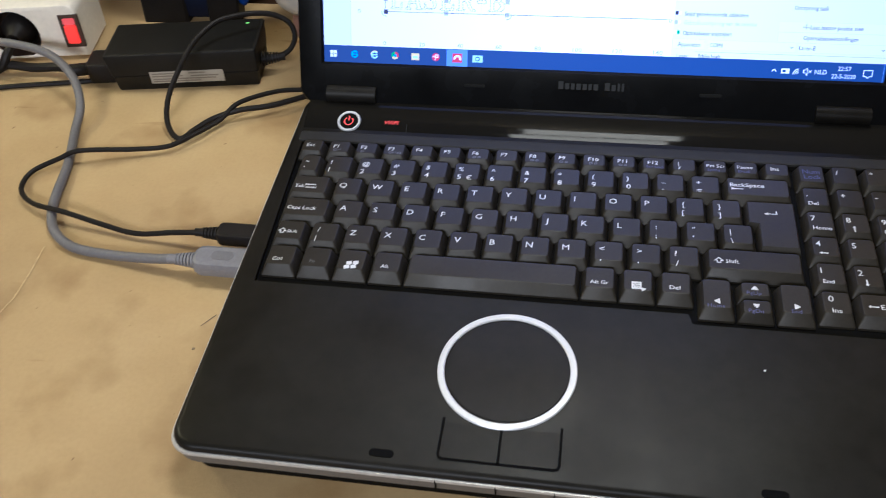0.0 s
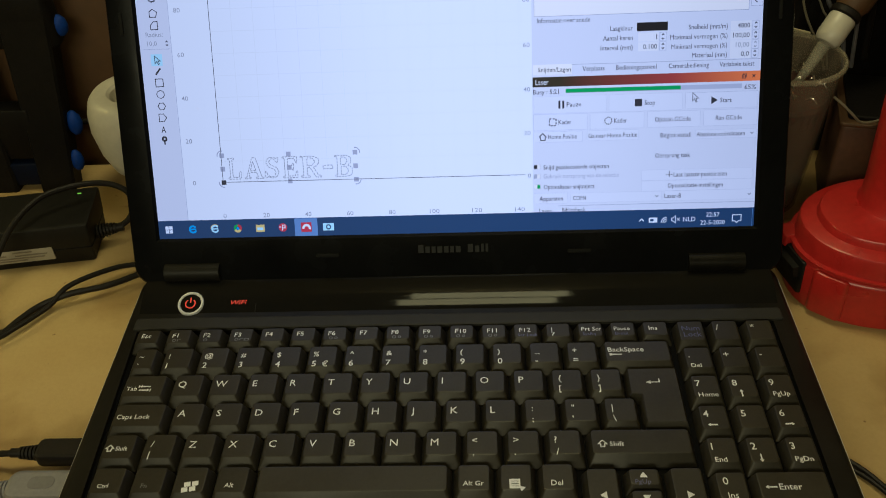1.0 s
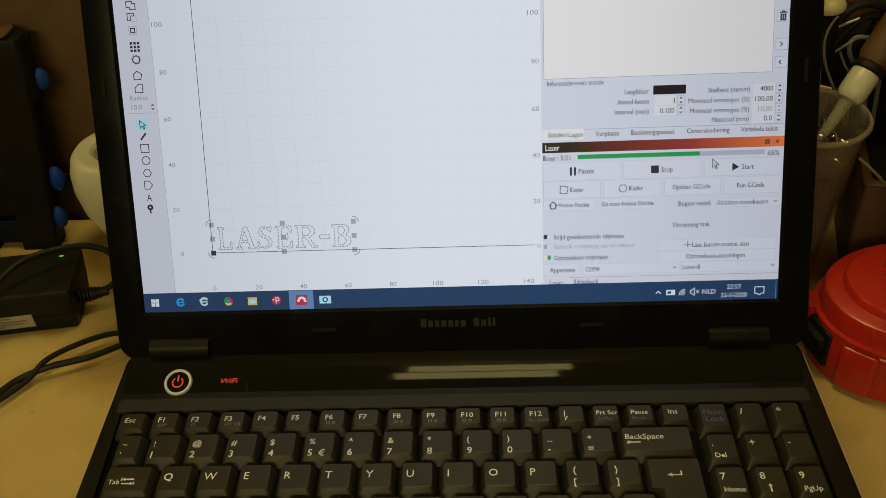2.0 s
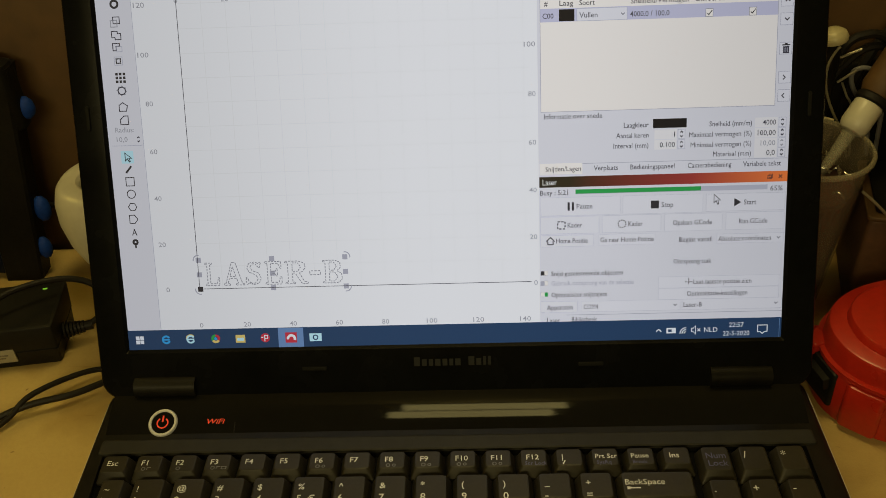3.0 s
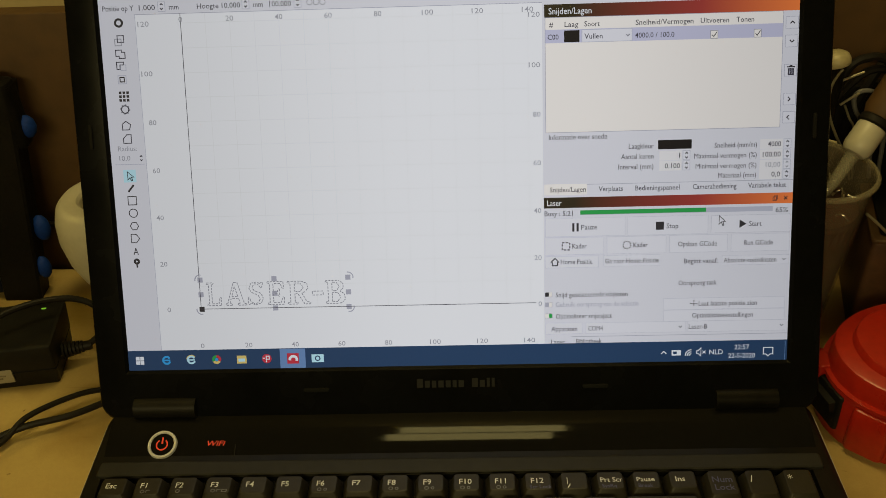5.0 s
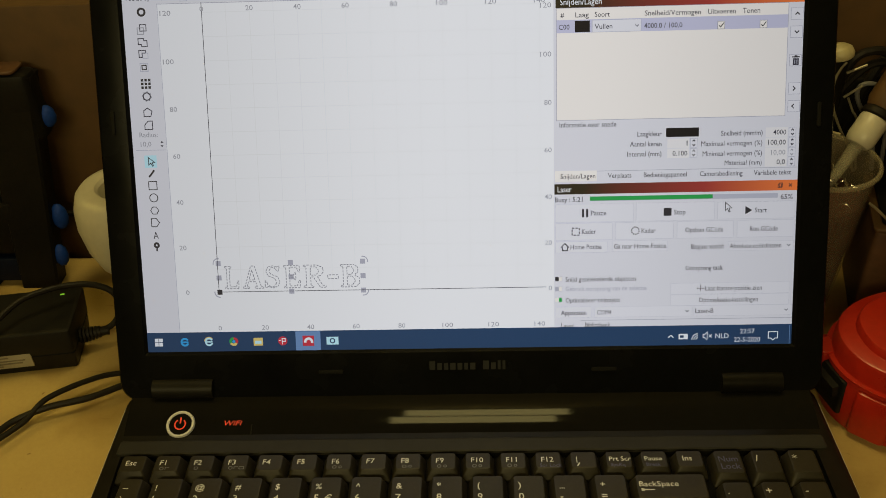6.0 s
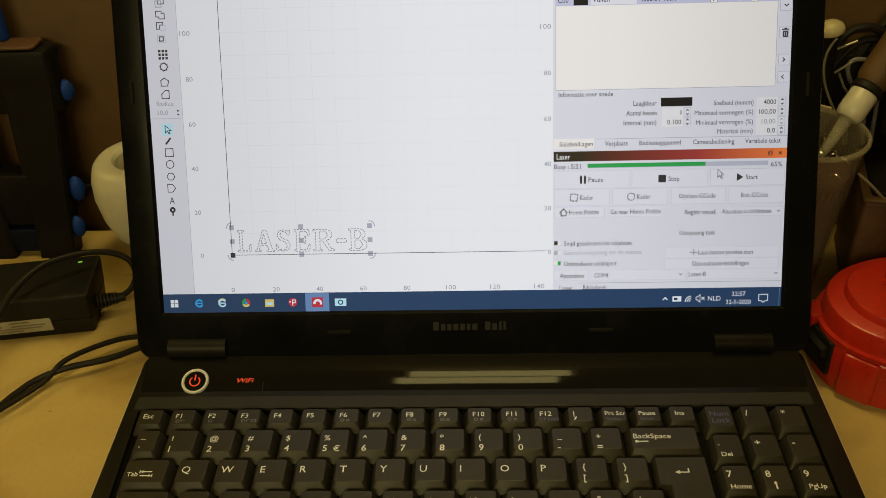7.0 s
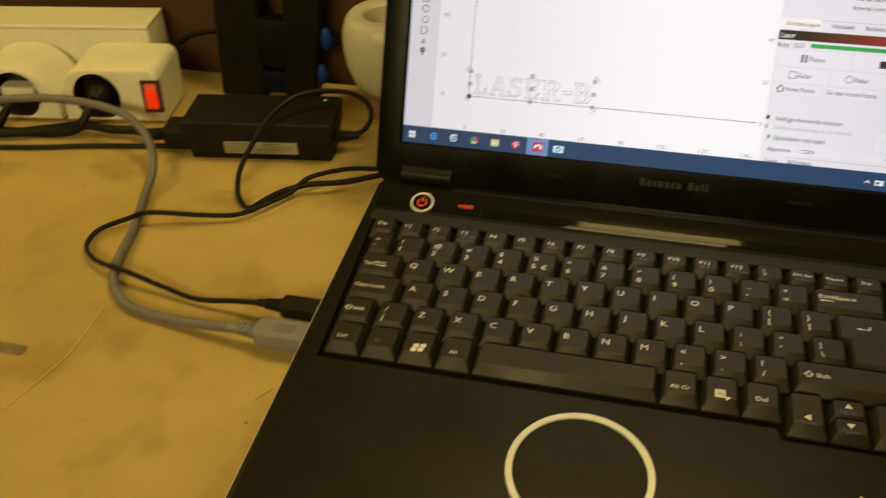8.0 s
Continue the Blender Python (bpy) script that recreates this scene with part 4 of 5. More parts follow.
for text, r, v, w in (("Laagkleur", 1021, 384, 46), ("Aantal keren", 1021, 403, 60), ("Interval (mm)", 1021, 422, 65), ("Snelheid (mm/m)", 1211, 386, 78),
                      ("Maximaal vermogen (%)", 1211, 405, 115), ("Minimaal vermogen (%)", 1211, 424, 112), ("Materiaal (mm)", 1211, 442, 70)):
    words_at(text, r, v, w, align="RIGHT")
patch(1029, 374, 1091, 391, L_BLACK, E4, "colour_swatch")
for text, r, v, w, m in (("1", 1070, 403, 1.8, None), ("0.100", 1070, 422, 28, None), ("4000", 1255, 386, 24, None), ("100,00", 1255, 405, 33, None), ("10,00", 1255, 424, 27, L_GREY), ("0,0", 1255, 442, 16, None)):
    patch(r - 38, v - 9, r + 3, v + 9, L_FIELD, E3, "number_field")
    words_at(text, r, v, w, m, align="RIGHT")
    spinner(r + 12, v, m)
patch(818, 452, 898, 472, L_WHITE, E3, "tab")
line([(898, 453), (1280, 453)], 1.0, L_EDGE)
for text, u, w in (("Snijden/Lagen", 862, 67), ("Verplaats", 942, 45), ("Bedieningspaneel", 1029, 82), ("Camerabediening", 1135, 81), ("Variabele tekst", 1232, 70)):
    words_at(text, u, 462, w, align="CENTER")
# control panel
patch(817, 477, 1280, 497, M_TITLE, E3, "title_bar")
words_at("Laser", 823, 487, 27, L_BARTXT, 16)
line(box_pts(1247, 488, 3.2), 1.2, L_INK, True)
line(box_pts(1249, 486, 3.2), 1.0, L_INK, True)
line([(1264, 484), (1270, 490)], 1.6, L_INK)
line([(1270, 484), (1264, 490)], 1.6, L_INK)
words_at("Busy : 5:21", 818, 507, 53)
patch(885, 502, 1244, 511, L_TRACK, E3, "progress_track")
patch(885, 502, 1120, 510, L_GREEN, E4, "progress_bar")
words_at("65%", 1249, 509, 23)
for u0, v0, u1, v1 in ((819, 516, 970, 552), (974, 516, 1125, 552), (1130, 517, 1278, 551), (818, 553, 930, 587), (935, 553, 1047, 587), (1053, 553, 1162, 587), (1168, 553, 1278, 587),
                       (818, 589, 920, 612), (929, 589, 1036, 611), (1152, 594, 1278, 613), (1043, 675, 1273, 698), (1043, 698, 1273, 721), (817, 719, 889, 742), (895, 720, 1086, 742), (1089, 720, 1279, 742)):
    boxed(u0, v0, u1, v1, L_BUTTON, L_EDGE if u0 == 1130 else L_TRACK)
patch(870, 526, 874, 542, L_INK, E4, "pause_icon")
patch(878, 526, 882, 542, L_INK, E4, "pause_icon")
words_at("Pauze", 887, 534, 30)
patch(1027, 527, 1042, 542, L_INK, E4, "stop_icon")
words_at("Stop", 1047, 535, 22)
bm = bmesh.new()
bm.faces.new([bm.verts.new((x, y, E4)) for x, y in dots([(1183, 526), (1183, 542), (1196, 534)])])
show("start_icon", bm, L_INK)
words_at("Start", 1201, 534, 23)
line(box_pts(858, 570, 7), 2.4, L_INK, True, (4, 3), name="button_icon")
words_at("Kader", 870, 570, 27)
line(circle(973, 570, 7.5, 10), 2.2, L_INK, False, (3, 2), name="button_icon")
words_at("Kader", 985, 570, 27)
words_at("Opslaan GCode", 1069, 570, 73)
words_at("Run GCode", 1193, 570, 53)
line([(829, 601), (837, 593), (845, 601)], 2.0, L_INK, name="button_icon")
line([(832, 600), (832, 607), (842, 607), (842, 600)], 2.0, L_INK, name="button_icon")
words_at("Home Positie", 848, 600, 60)
words_at("Ga naar Home Positie", 932, 600, 101)
words_at("Begint vanaf:", 1081, 603, 63)
words_at("Absolute coördinaten", 1155, 603, 99)
chevron(1268, 603, False, 3.2, L_SOFT)
words_at("Oorsprong taak", 1071, 645, 72)
for v, m, on in ((663, L_INK, 0), (683, L_EDGE, 0), (705, L_GREEN, 1)):
    boxed(817, v - 5, 832, v + 5, L_WHITE, L_SOFT, E2, "toggle")
    patch(818 + 7 * on, v - 4, 825 + 6 * on, v + 4, m, E4, "toggle_knob")
words_at("Snijd geselecteerde objecten", 838, 664, 137)
words_at("Gebruik oorsprong van de selectie", 838, 683, 158, L_EDGE)
words_at("Optimaliseer snijtraject", 838, 706, 107)
line([(1094, 686), (1109, 686)], 1.6, L_INK, dash=(4, 2))
line([(1101, 679), (1101, 693)], 1.6, L_INK, dash=(4, 2))
words_at("Laat laatste positie zien", 1110, 686, 110)
words_at("Optimalisatie-instellingen", 1098, 709, 115)
words_at("Apparaten", 829, 731, 50)
words_at("COM4", 900, 731, 28)
chevron(1076, 731, False, 3.2, L_SOFT)
words_at("Laser-B", 1092, 731, 35)
chevron(1268, 731, False, 3.2, L_SOFT)
line([(868, 747), (1280, 747)], 1.0, L_EDGE)
words_at("Laser", 829, 757, 26)
words_at("Bibliotheek", 877, 756, 49)
# mouse pointer
line([(1145, 518), (1145, 534), (1149, 530), (1152, 537), (1154, 536), (1152, 529), (1157, 529)], 1.4, L_INK, True, name="mouse_pointer")

# task bar
patch(0, 760, 1280, 800, L_BAR, 0.00036, "task_bar")
E4 = 0.00046
patch(300, 761, 350, 800, L_ACTIVE, 0.00041, "active_tile")
bm = bmesh.new()
for a in (0, 1):
    for b in (0, 1):
        quad(15 + 8.5 * a, 772 + 8.5 * b, 22.5 + 8.5 * a, 779.5 + 8.5 * b, E4, bm)
show("start_symbol", bm, L_BARTXT)
line(circle(76, 780, 7, 16, 20, 330), 4.0, L_SKY, name="task_icon")
line([(69, 780), (83, 780)], 3.0, L_SKY, name="task_icon")
line(circle(125, 780, 7, 16, 20, 330), 3.6, L_CYAN, name="task_icon")
line([(118, 780), (132, 780)], 2.6, L_CYAN, name="task_icon")
line(circle(125, 780, 9.5, 12, 190, 320), 1.6, L_YELLOW, name="task_icon")
for a0, m in ((-90, L_RED), (30, L_YELLOW), (150, L_GREEN)):
    line(circle(175, 780, 6.5, 8, a0, a0 + 120), 5.0, m, name="task_icon")
line(circle(175, 780, 1.6, 8), 3.2, L_SKY, name="task_icon")
patch(215, 773, 234, 789, L_YELLOW, E4, "task_icon")
patch(218, 779, 231, 785, L_CYAN, E4 + 0.00005, "task_icon")
line(circle(274, 780, 4.5, 16), 9.5, L_RED, name="task_icon")
line([(273, 787), (273, 775), (279, 775), (279, 781), (273, 781)], 1.8, L_BARTXT, h=E4 + 0.00005, name="task_icon")
line([(266, 779), (270, 779)], 2.0, L_BARTXT, h=E4 + 0.00005, name="task_icon")
patch(314, 770, 337, 791, L_RED, E4, "task_icon")
line(circle(326, 783, 7, 10, 170, 380), 5.0, L_BARTXT, h=E4 + 0.00005, name="task_icon")
patch(362, 773, 386, 789, L_CYAN, E4, "task_icon")
line(circle(374, 781, 4.5, 12), 2.2, L_BAR, h=E4 + 0.00005, name="task_icon")
chevron(1045, 782, True, 5, L_BARTXT)
patch(1060, 777, 1078, 788, L_BARTXT, E4, "tray_icon")
patch(1063, 780, 1070, 785, L_BAR, E4 + 0.00005, "tray_icon")
for r in (4, 8, 12):
    line(circle(1098, 789, r, 8, 180, 270), 1.8, L_BARTXT, name="tray_icon")
line([(1108, 779), (1111, 779), (1116, 774), (1116, 790), (1111, 785), (1108, 785)], 1.6, L_BARTXT, True, name="tray_icon")
line([(1119, 779), (1125, 785)], 1.5, L_BARTXT, name="tray_icon")
line([(1125, 779), (1119, 785)], 1.5, L_BARTXT, name="tray_icon")
words_at("NLD", 1145, 782, 26, L_BARTXT, 14.0, "CENTER")
words_at("22:57", 1194, 773, 28, L_BARTXT, 13.4, "CENTER")
words_at("22-5-2020", 1194, 790, 51, L_BARTXT, 13.4, "CENTER")
line([(1235, 775), (1253, 775), (1253, 788), (1248, 788), (1244, 792), (1240, 788), (1235, 788)], 1.8, L_BARTXT, True, name="tray_icon")
line([(1276, 762), (1276, 800)], 1.0, L_ACTIVE)

# ---- mains adapter ----
AD = Matrix.Translation((-0.1420, 0.1362, 0)) @ Matrix.Rotation(radians(8.2), 4, "Z")
adapter = thing("power_adapter", "black laptop power adapter with a cream rating label on the bench", "power adapter", (-0.1420, 0.1362, 0))
bm = loft([rring(-0.0545 + d, -0.0215 + d, 0.0545 - d, 0.0215 - d, r, z, 3) for d, z, r in ((0.0040, 0.0, 0.0012), (0.0030, 0.0012, 0.0014), (0.0018, 0.0120, 0.0016), (0.0016, 0.0124, 0.0014), (0.0022, 0.0128, 0.0014),
                                                                                           (0.0022, 0.0134, 0.0014), (0.0014, 0.0138, 0.0016), (0.0, 0.0296, 0.0016), (0.0004, 0.0306, 0.0014), (0.0016, 0.0312, 0.0012), (0.0022, 0.0313, 0.0012))])
part("body", bm, M_ADAPT, adapter, m=AD)
label = part("rating_label", slab(-0.0255, -0.0204, 0.0062, 0.0280, -0.0188, 0.0160, 0.0004, 0.0002), M_PAPER, adapter, "cream printed rating label", m=AD)
bm = bmesh.new()
for x, z, w in ((-0.0235, 0.0138, 0.016), (-0.0235, 0.0118, 0.022), (-0.0235, 0.0094, 0.013), (0.003, 0.0138, 0.012), (0.004, 0.0114, 0.020), (-0.008, 0.0094, 0.030), (-0.0235, 0.0076, 0.034)):
    loft([[(x, -0.0207, z), (x + w, -0.0207, z), (x + w, -0.0207, z + 0.0008), (x, -0.0207, z + 0.0008)], [(x, -0.0203, z), (x + w, -0.0203, z), (x + w, -0.0203, z + 0.0008), (x, -0.0203, z + 0.0008)]], bm)
part("print_line", bm, M_PRINT, label, m=AD)
part("indicator_light", slab(0.0420, 0.0137, 0.0310, 0.0448, 0.0150, 0.0316, 0.0006, 0.0002), M_GREEN_GLOW, adapter, "small green light", m=AD)
bm = ribbed((0.0530, -0.004, 0.0125), (0.0655, -0.002, 0.0125), 6, 0.0052, 0.0036, 0.0029)
part("strain_relief", bm, M_CABLE, adapter, "ribbed black cable sleeve", m=AD)
bm = slab(-0.074, -0.013, 0.003, -0.0525, 0.009, 0.0185, 0.003, 0.0015)
tube([(-0.077, -0.002, 0.0095), (-0.090, -0.003, 0.009)], 0.0046, 1, 12, bm, smooth=False)
part("mains_plug", bm, M_CABLE, adapter, "black mains connector", m=AD)
end = AD @ Vector((0.0665, -0.0018, 0.0125))
RC = 0.0019
part("output_cable", tube([end, (-0.0690, 0.1480, 0.0165), (-0.0655, 0.1525, 0.0245), (-0.0690, 0.1555, 0.0335), (-0.0790, 0.1545, 0.0400), (-0.0910, 0.1490, 0.0440), (-0.1030, 0.1410, 0.0460), (-0.1140, 0.1310, 0.0460), (-0.1240, 0.1140, 0.0410), (-0.1320, 0.0960, 0.0290),
                           (-0.1370, 0.0800, 0.0160), (-0.1340, 0.0660, 0.0060), (-0.1230, 0.0560, 0.0030), (-0.1150, 0.0660, 0.0040), (-0.1060, 0.0770, 0.0050), (-0.0890, 0.0840, 0.0080), (-0.0690, 0.0920, 0.0070), (-0.0480, 0.1060, 0.0060),
                           (-0.0100, 0.1300, 0.006), (0.0300, 0.1300, 0.008), (0.0500, 0.1100, 0.012), (0.0520, 0.0850, 0.0150)], RC, 8, 10), M_CABLE, adapter, "thin black cable")
start = AD @ Vector((-0.088, -0.003, 0.009))
part("mains_lead", tube([start, (-0.2450, 0.1270, 0.0070), (-0.2650, 0.1265, 0.0060), (-0.2860, 0.1255, 0.0080), (-0.3080, 0.1200, 0.0060), (-0.3500, 0.1060, 0.0050), (-0.4300, 0.1000, 0.0040), (-0.5600, 0.1200, 0.0040)], 0.0034, 8, 10), M_CABLE, adapter, "thicker black mains lead")

# ---- leads plugged into the laptop's side ----
lead = thing("usb_lead", "thin black lead with a black plug in the laptop's side", "cable", (-0.07, -0.031, 0))
part("plug", slab(-0.0600, -0.0455, 0.0080, -0.0270, -0.0330, 0.0165, 0.0035, 0.0018), M_CABLE, lead, "black moulded plug")
bm = ribbed((-0.0600, -0.0392, 0.0120), (-0.0700, -0.0391, 0.0119), 5, 0.0040, 0.0032, 0.0024)
part("sleeve", bm, M_CABLE, lead)
part("cable", tube([(-0.0710, -0.0390, 0.0118), (-0.0900, -0.0375, 0.0085), (-0.1150, -0.0365, 0.0045), (-0.1390, -0.0320, 0.0060), (-0.1640, -0.0270, 0.0090), (-0.1910, -0.0180, 0.0060), (-0.2070, -0.0040, 0.0040), (-0.2085, 0.0130, 0.0040),
                    (-0.1940, 0.0260, 0.0060), (-0.1800, 0.0300, 0.0100), (-0.1480, 0.0390, 0.0060), (-0.1270, 0.0450, 0.0050), (-0.1140, 0.0560, 0.0060), (-0.1005, 0.0750, 0.0055), (-0.0900, 0.0880, 0.0110), (-0.0700, 0.1070, 0.0080), (-0.0520, 0.1150, 0.0050),
                    (-0.0200, 0.1200, 0.0040), (0.0300, 0.1500, 0.0040), (0.1200, 0.1700, 0.0040)], 0.00165, 8, 10), M_CABLE, lead)

grey = thing("usb_lead", "thick grey lead with a grey plug in the laptop's side", "cable", (-0.06, -0.052, 0))
bm = slab(-0.0675, -0.0680, 0.0050, -0.0310, -0.0515, 0.0160, 0.0060, 0.0030)
part("plug", bm, M_GREYP, grey, "grey moulded plug")
part("plug_emboss", slab(-0.0560, -0.0635, 0.0156, -0.0430, -0.0565, 0.0163, 0.0030, 0.0003), M_GREYC, grey)
bm = ribbed((-0.0668, -0.0603, 0.0108), (-0.0790, -0.0603, 0.0107), 6, 0.0047, 0.0034, 0.0028)
part("sleeve", bm, M_GREYP, grey)
part("cable", tube([(-0.0800, -0.0602, 0.0105), (-0.0960, -0.0585, 0.0075), (-0.1230, -0.0550, 0.0042), (-0.1490, -0.0505, 0.0035), (-0.1665, -0.0390, 0.0035), (-0.1760, -0.0240, 0.0040), (-0.1810, -0.0080, 0.0040), (-0.1880, 0.0230, 0.0035),
                    (-0.1980, 0.0560, 0.0050), (-0.2010, 0.0760, 0.0120), (-0.2130, 0.0960, 0.0200), (-0.2330, 0.1110, 0.0270), (-0.2560, 0.1170, 0.0310), (-0.2860, 0.1215, 0.0310), (-0.3200, 0.1210, 0.0300), (-0.3700, 0.1120, 0.0260), (-0.4600, 0.1000, 0.0150), (-0.5600, 0.0900, 0.0060)], 0.0030, 8, 12), M_GREYC, grey, "thick grey cable")

# ---- multi-socket strip with a lit switch ----
strip = thing("power_strip", "white multi-socket power strip with a lit red switch", "power strip", (-0.36, 0.176, 0))
ST = Matrix.Translation((-0.232, 0.150, 0)) @ Matrix.Rotation(radians(8.5), 4, "Z")


def module(x0, x1, rl, rr):
    """One socket housing: a block whose upper shoulders are rounded, its face leaning back a little."""
    top, shape = 0.0435, []
    shape.append((x0, 0.002))
    for k in range(9):
        a = radians(180 - 90 * k / 8)
        shape.append((x0 + rl + rl * math.cos(a), top - rl + rl * math.sin(a)))
    for k in range(9):
        a = radians(90 - 90 * k / 8)
        shape.append((x1 - rr + rr * math.cos(a), top - rr + rr * math.sin(a)))
    shape.append((x1, 0.002))
    rows = []
    for y, d in ((0.0, 0.0025), (0.0006, 0.0010), (0.0025, 0.0), (0.046, 0.0), (0.049, 0.003)):
        cx, cz = (x0 + x1) / 2, 0.022
        kx, kz = 1 - d / ((x1 - x0) / 2), 1 - d / 0.022
        rows.append([(cx + (x - cx) * kx, y + 0.10 * z, cz + (z - cz) * kz) for x, z in shape])
    return rows


def socket_module(x0, x1, rl, rr, hx):
    """The housing with its round recess cut by a real ring of faces."""
    rows = module(x0, x1, rl, rr)
    n = len(rows[0])
    cx, cz, r = hx, 0.0218, 0.0186
    bm = loft(rows, cap=False)
    bm.verts.ensure_lookup_table()
    front = [bm.verts[i] for i in range(n)]
    bm.faces.new([bm.verts[(len(rows) - 1) * n + i] for i in range(n)])
    ring = []
    for k in range(28):
        a = 2 * math.pi * k / 28
        x, z = cx + r * math.cos(a), cz + r * math.sin(a)
        ring.append(bm.verts.new((x, 0.10 * z, z)))
    edges = [bm.edges.get((front[i], front[(i + 1) % n])) or bm.edges.new((front[i], front[(i + 1) % n])) for i in range(n)]
    edges += [bm.edges.new((ring[i], ring[(i + 1) % 28])) for i in range(28)]
    bmesh.ops.triangle_fill(bm, use_beauty=True, edges=edges)
    return bm


for x0, x1, rl, rr, hx in ((-0.0790, 0.0, 0.022, 0.008, -0.0505), (-0.1580, -0.0830, 0.034, 0.034, -0.1150), (-0.2380, -0.1620, 0.034, 0.034, -0.2000)):
    housing = part("socket_housing", socket_module(x0, x1, rl, rr, hx), M_WHITE, strip, m=ST)
    rings = [[(hx + r * math.cos(a), y + 0.10 * (0.0218 + r * math.sin(a)), 0.0218 + r * math.sin(a)) for a in (2 * math.pi * i / 28 for i in range(28))] for r, y in ((0.0185, 0.0002), (0.0180, 0.012), (0.0172, 0.0165))]
    bm = loft(rings, cap=False)
    bm.verts.ensure_lookup_table()
    bm.faces.new([bm.verts[56 + i] for i in range(28)])
    part("recess", bm, M_HOLE, housing, "dark round socket recess", m=ST)
part("base_bar", slab(-0.260, 0.0225, 0.0, -0.001, 0.046, 0.020, 0.004, 0.002), M_WHITE, strip, m=ST)
sw = part("switch_bezel", slab(-0.0215, -0.034, -0.001, -0.0065, -0.008, 0.0010, 0.001, 0.0003), M_HOLE, strip, "dark switch surround", m=ST @ Matrix.Translation((0.0070, 0.0008, 0.0)) @ Matrix.Rotation(radians(84.3), 4, "X") @ Matrix.Translation((0, 0.044, 0)))
SWM = ST @ Matrix.Translation((0.0070, 0.0008, 0.0)) @ Matrix.Rotation(radians(84.3), 4, "X") @ Matrix.Translation((0, 0.044, 0))
part("rocker", loft([rring(-0.0186, -0.0306, -0.0094, -0.0160, 0.0012, 0.0008, 4), rring(-0.0186, -0.0306, -0.0094, -0.0160, 0.0012, 0.0022, 4), rring(-0.0180, -0.0298, -0.0100, -0.0168, 0.0016, 0.0032, 4)]), M_SWITCH, sw, "lit red rocker", m=SWM)
# the pale reflection on the rocker's upper end is painted in as emission
part("rocker_end", loft([rring(-0.0186, -0.0158, -0.0094, -0.0108, 0.0012, 0.0008, 4), rring(-0.0184, -0.0158, -0.0096, -0.0110, 0.0012, 0.0018, 4)]), M_SWITCH_SHEEN, sw, "end of the rocker, its pale reflection painted as glow", m=SWM)

for x, y, d in ((-0.0485, 0.004, 1), (-0.1130, 0.002, 1)):
    plug = thing("mains_plug", "dark mains plug pushed into a power strip socket" if x > -0.1 else "pale mains plug pushed into a power strip socket", "plug", ST @ Vector((x, 0, 0.02)), "plugs in the power strip")
    m = M_CABLE if x > -0.1 else M_WHITE
    if x > -0.1:
        bm = lathe([(0.0125, 0.0), (0.0130, 0.006), (0.0115, 0.010), (0.0060, 0.016), (0.0045, 0.020)], 20)
        part("body", bm, m, plug, m=ST @ Matrix.Translation((x - 0.002, 0.016, 0.0215)) @ Matrix.Rotation(radians(90), 4, "X"))
    else:
        part("body", slab(x - 0.0165, 0.0040, 0.0165, x + 0.0125, 0.0178, 0.0270, 0.004, 0.002), m, plug, m=ST)
    a = ST @ Vector((x - 0.002, -0.005, 0.0215))
    part("lead", tube([a, a + Vector((-0.002, -0.010, -0.006)), a + Vector((-0.010, -0.016, -0.0150)), a + Vector((-0.040, -0.022, -0.0185)), a + Vector((-0.16, -0.030, -0.0185))], 0.0034, 8, 10), M_CABLE, plug)

flat = thing("flat_lead", "thin dark lead lying along the bench", "cable", (-0.27, 0.107, 0))
part("cable", tube([(-0.1960, 0.1230, 0.0020), (-0.2340, 0.1150, 0.0020), (-0.2750, 0.1070, 0.0022), (-0.3380, 0.0930, 0.0022), (-0.4600, 0.0800, 0.0022)], 0.0019, 6, 8), M_CABLE, flat)

# ---- white box behind the strip ----
carton = thing("white_box", "plain white plastic box behind the power strip", "box", (-0.37, 0.213, 0))
BX = Matrix.Translation((-0.262, 0.2005, 0)) @ Matrix.Rotation(radians(8.5), 4, "Z")
part("body", slab(-0.235, 0.0, 0.0, 0.0, 0.036, 0.0525, 0.002, 0.0006), M_WHITE, carton, m=BX)
part("lid", slab(-0.2353, -0.0003, 0.0527, 0.0003, 0.0363, 0.0555, 0.002, 0.0010), M_WHITE, carton, m=BX)

# ---- black stand with blue clips, leaning on the wall ----
stand = thing("tool_stand", "black printed plastic stand with blue clips leaning on the wall", "stand", (-0.16, 0.21, 0))


def bar(a, b, w, d, top_taper=1.0):
    """A square-edged bar from a to b, w wide along x, d deep."""
    a, b = Vector(a), Vector(b)
    rows = []
    for p, k in ((a, 1), (a.lerp(b, 0.5), (1 + top_taper) / 2), (b, top_taper)):
        rows.append([(p.x + sx * w / 2 * k, p.y + sy * d / 2, p.z) for sx, sy in ((-0.9, -1), (0.9, -1), (1, -0.8), (1, 0.8), (0.9, 1), (-0.9, 1), (-1, 0.8), (-1, -0.8))])
    return loft(rows)


part("post", bar((-0.1425, 0.212, 0.0), (-0.1290, 0.226, 0.146), 0.025, 0.016, 1.4), M_STAND, stand)
part("post", bar((-0.1910, 0.212, 0.0), (-0.1875, 0.226, 0.146), 0.038, 0.016, 0.95), M_STAND, stand)
part("top_bar", slab(-0.207, 0.216, 0.105, -0.1115, 0.2335, 0.149, 0.006, 0.004), M_STAND, stand)
# lighter strip: the light caught by the top bar, put into colour
part("cap", slab(-0.205, 0.2165, 0.1492, -0.119, 0.2330, 0.1515, 0.004, 0.001), M_BROWN, stand, "brown strip standing in for light on the top edge")
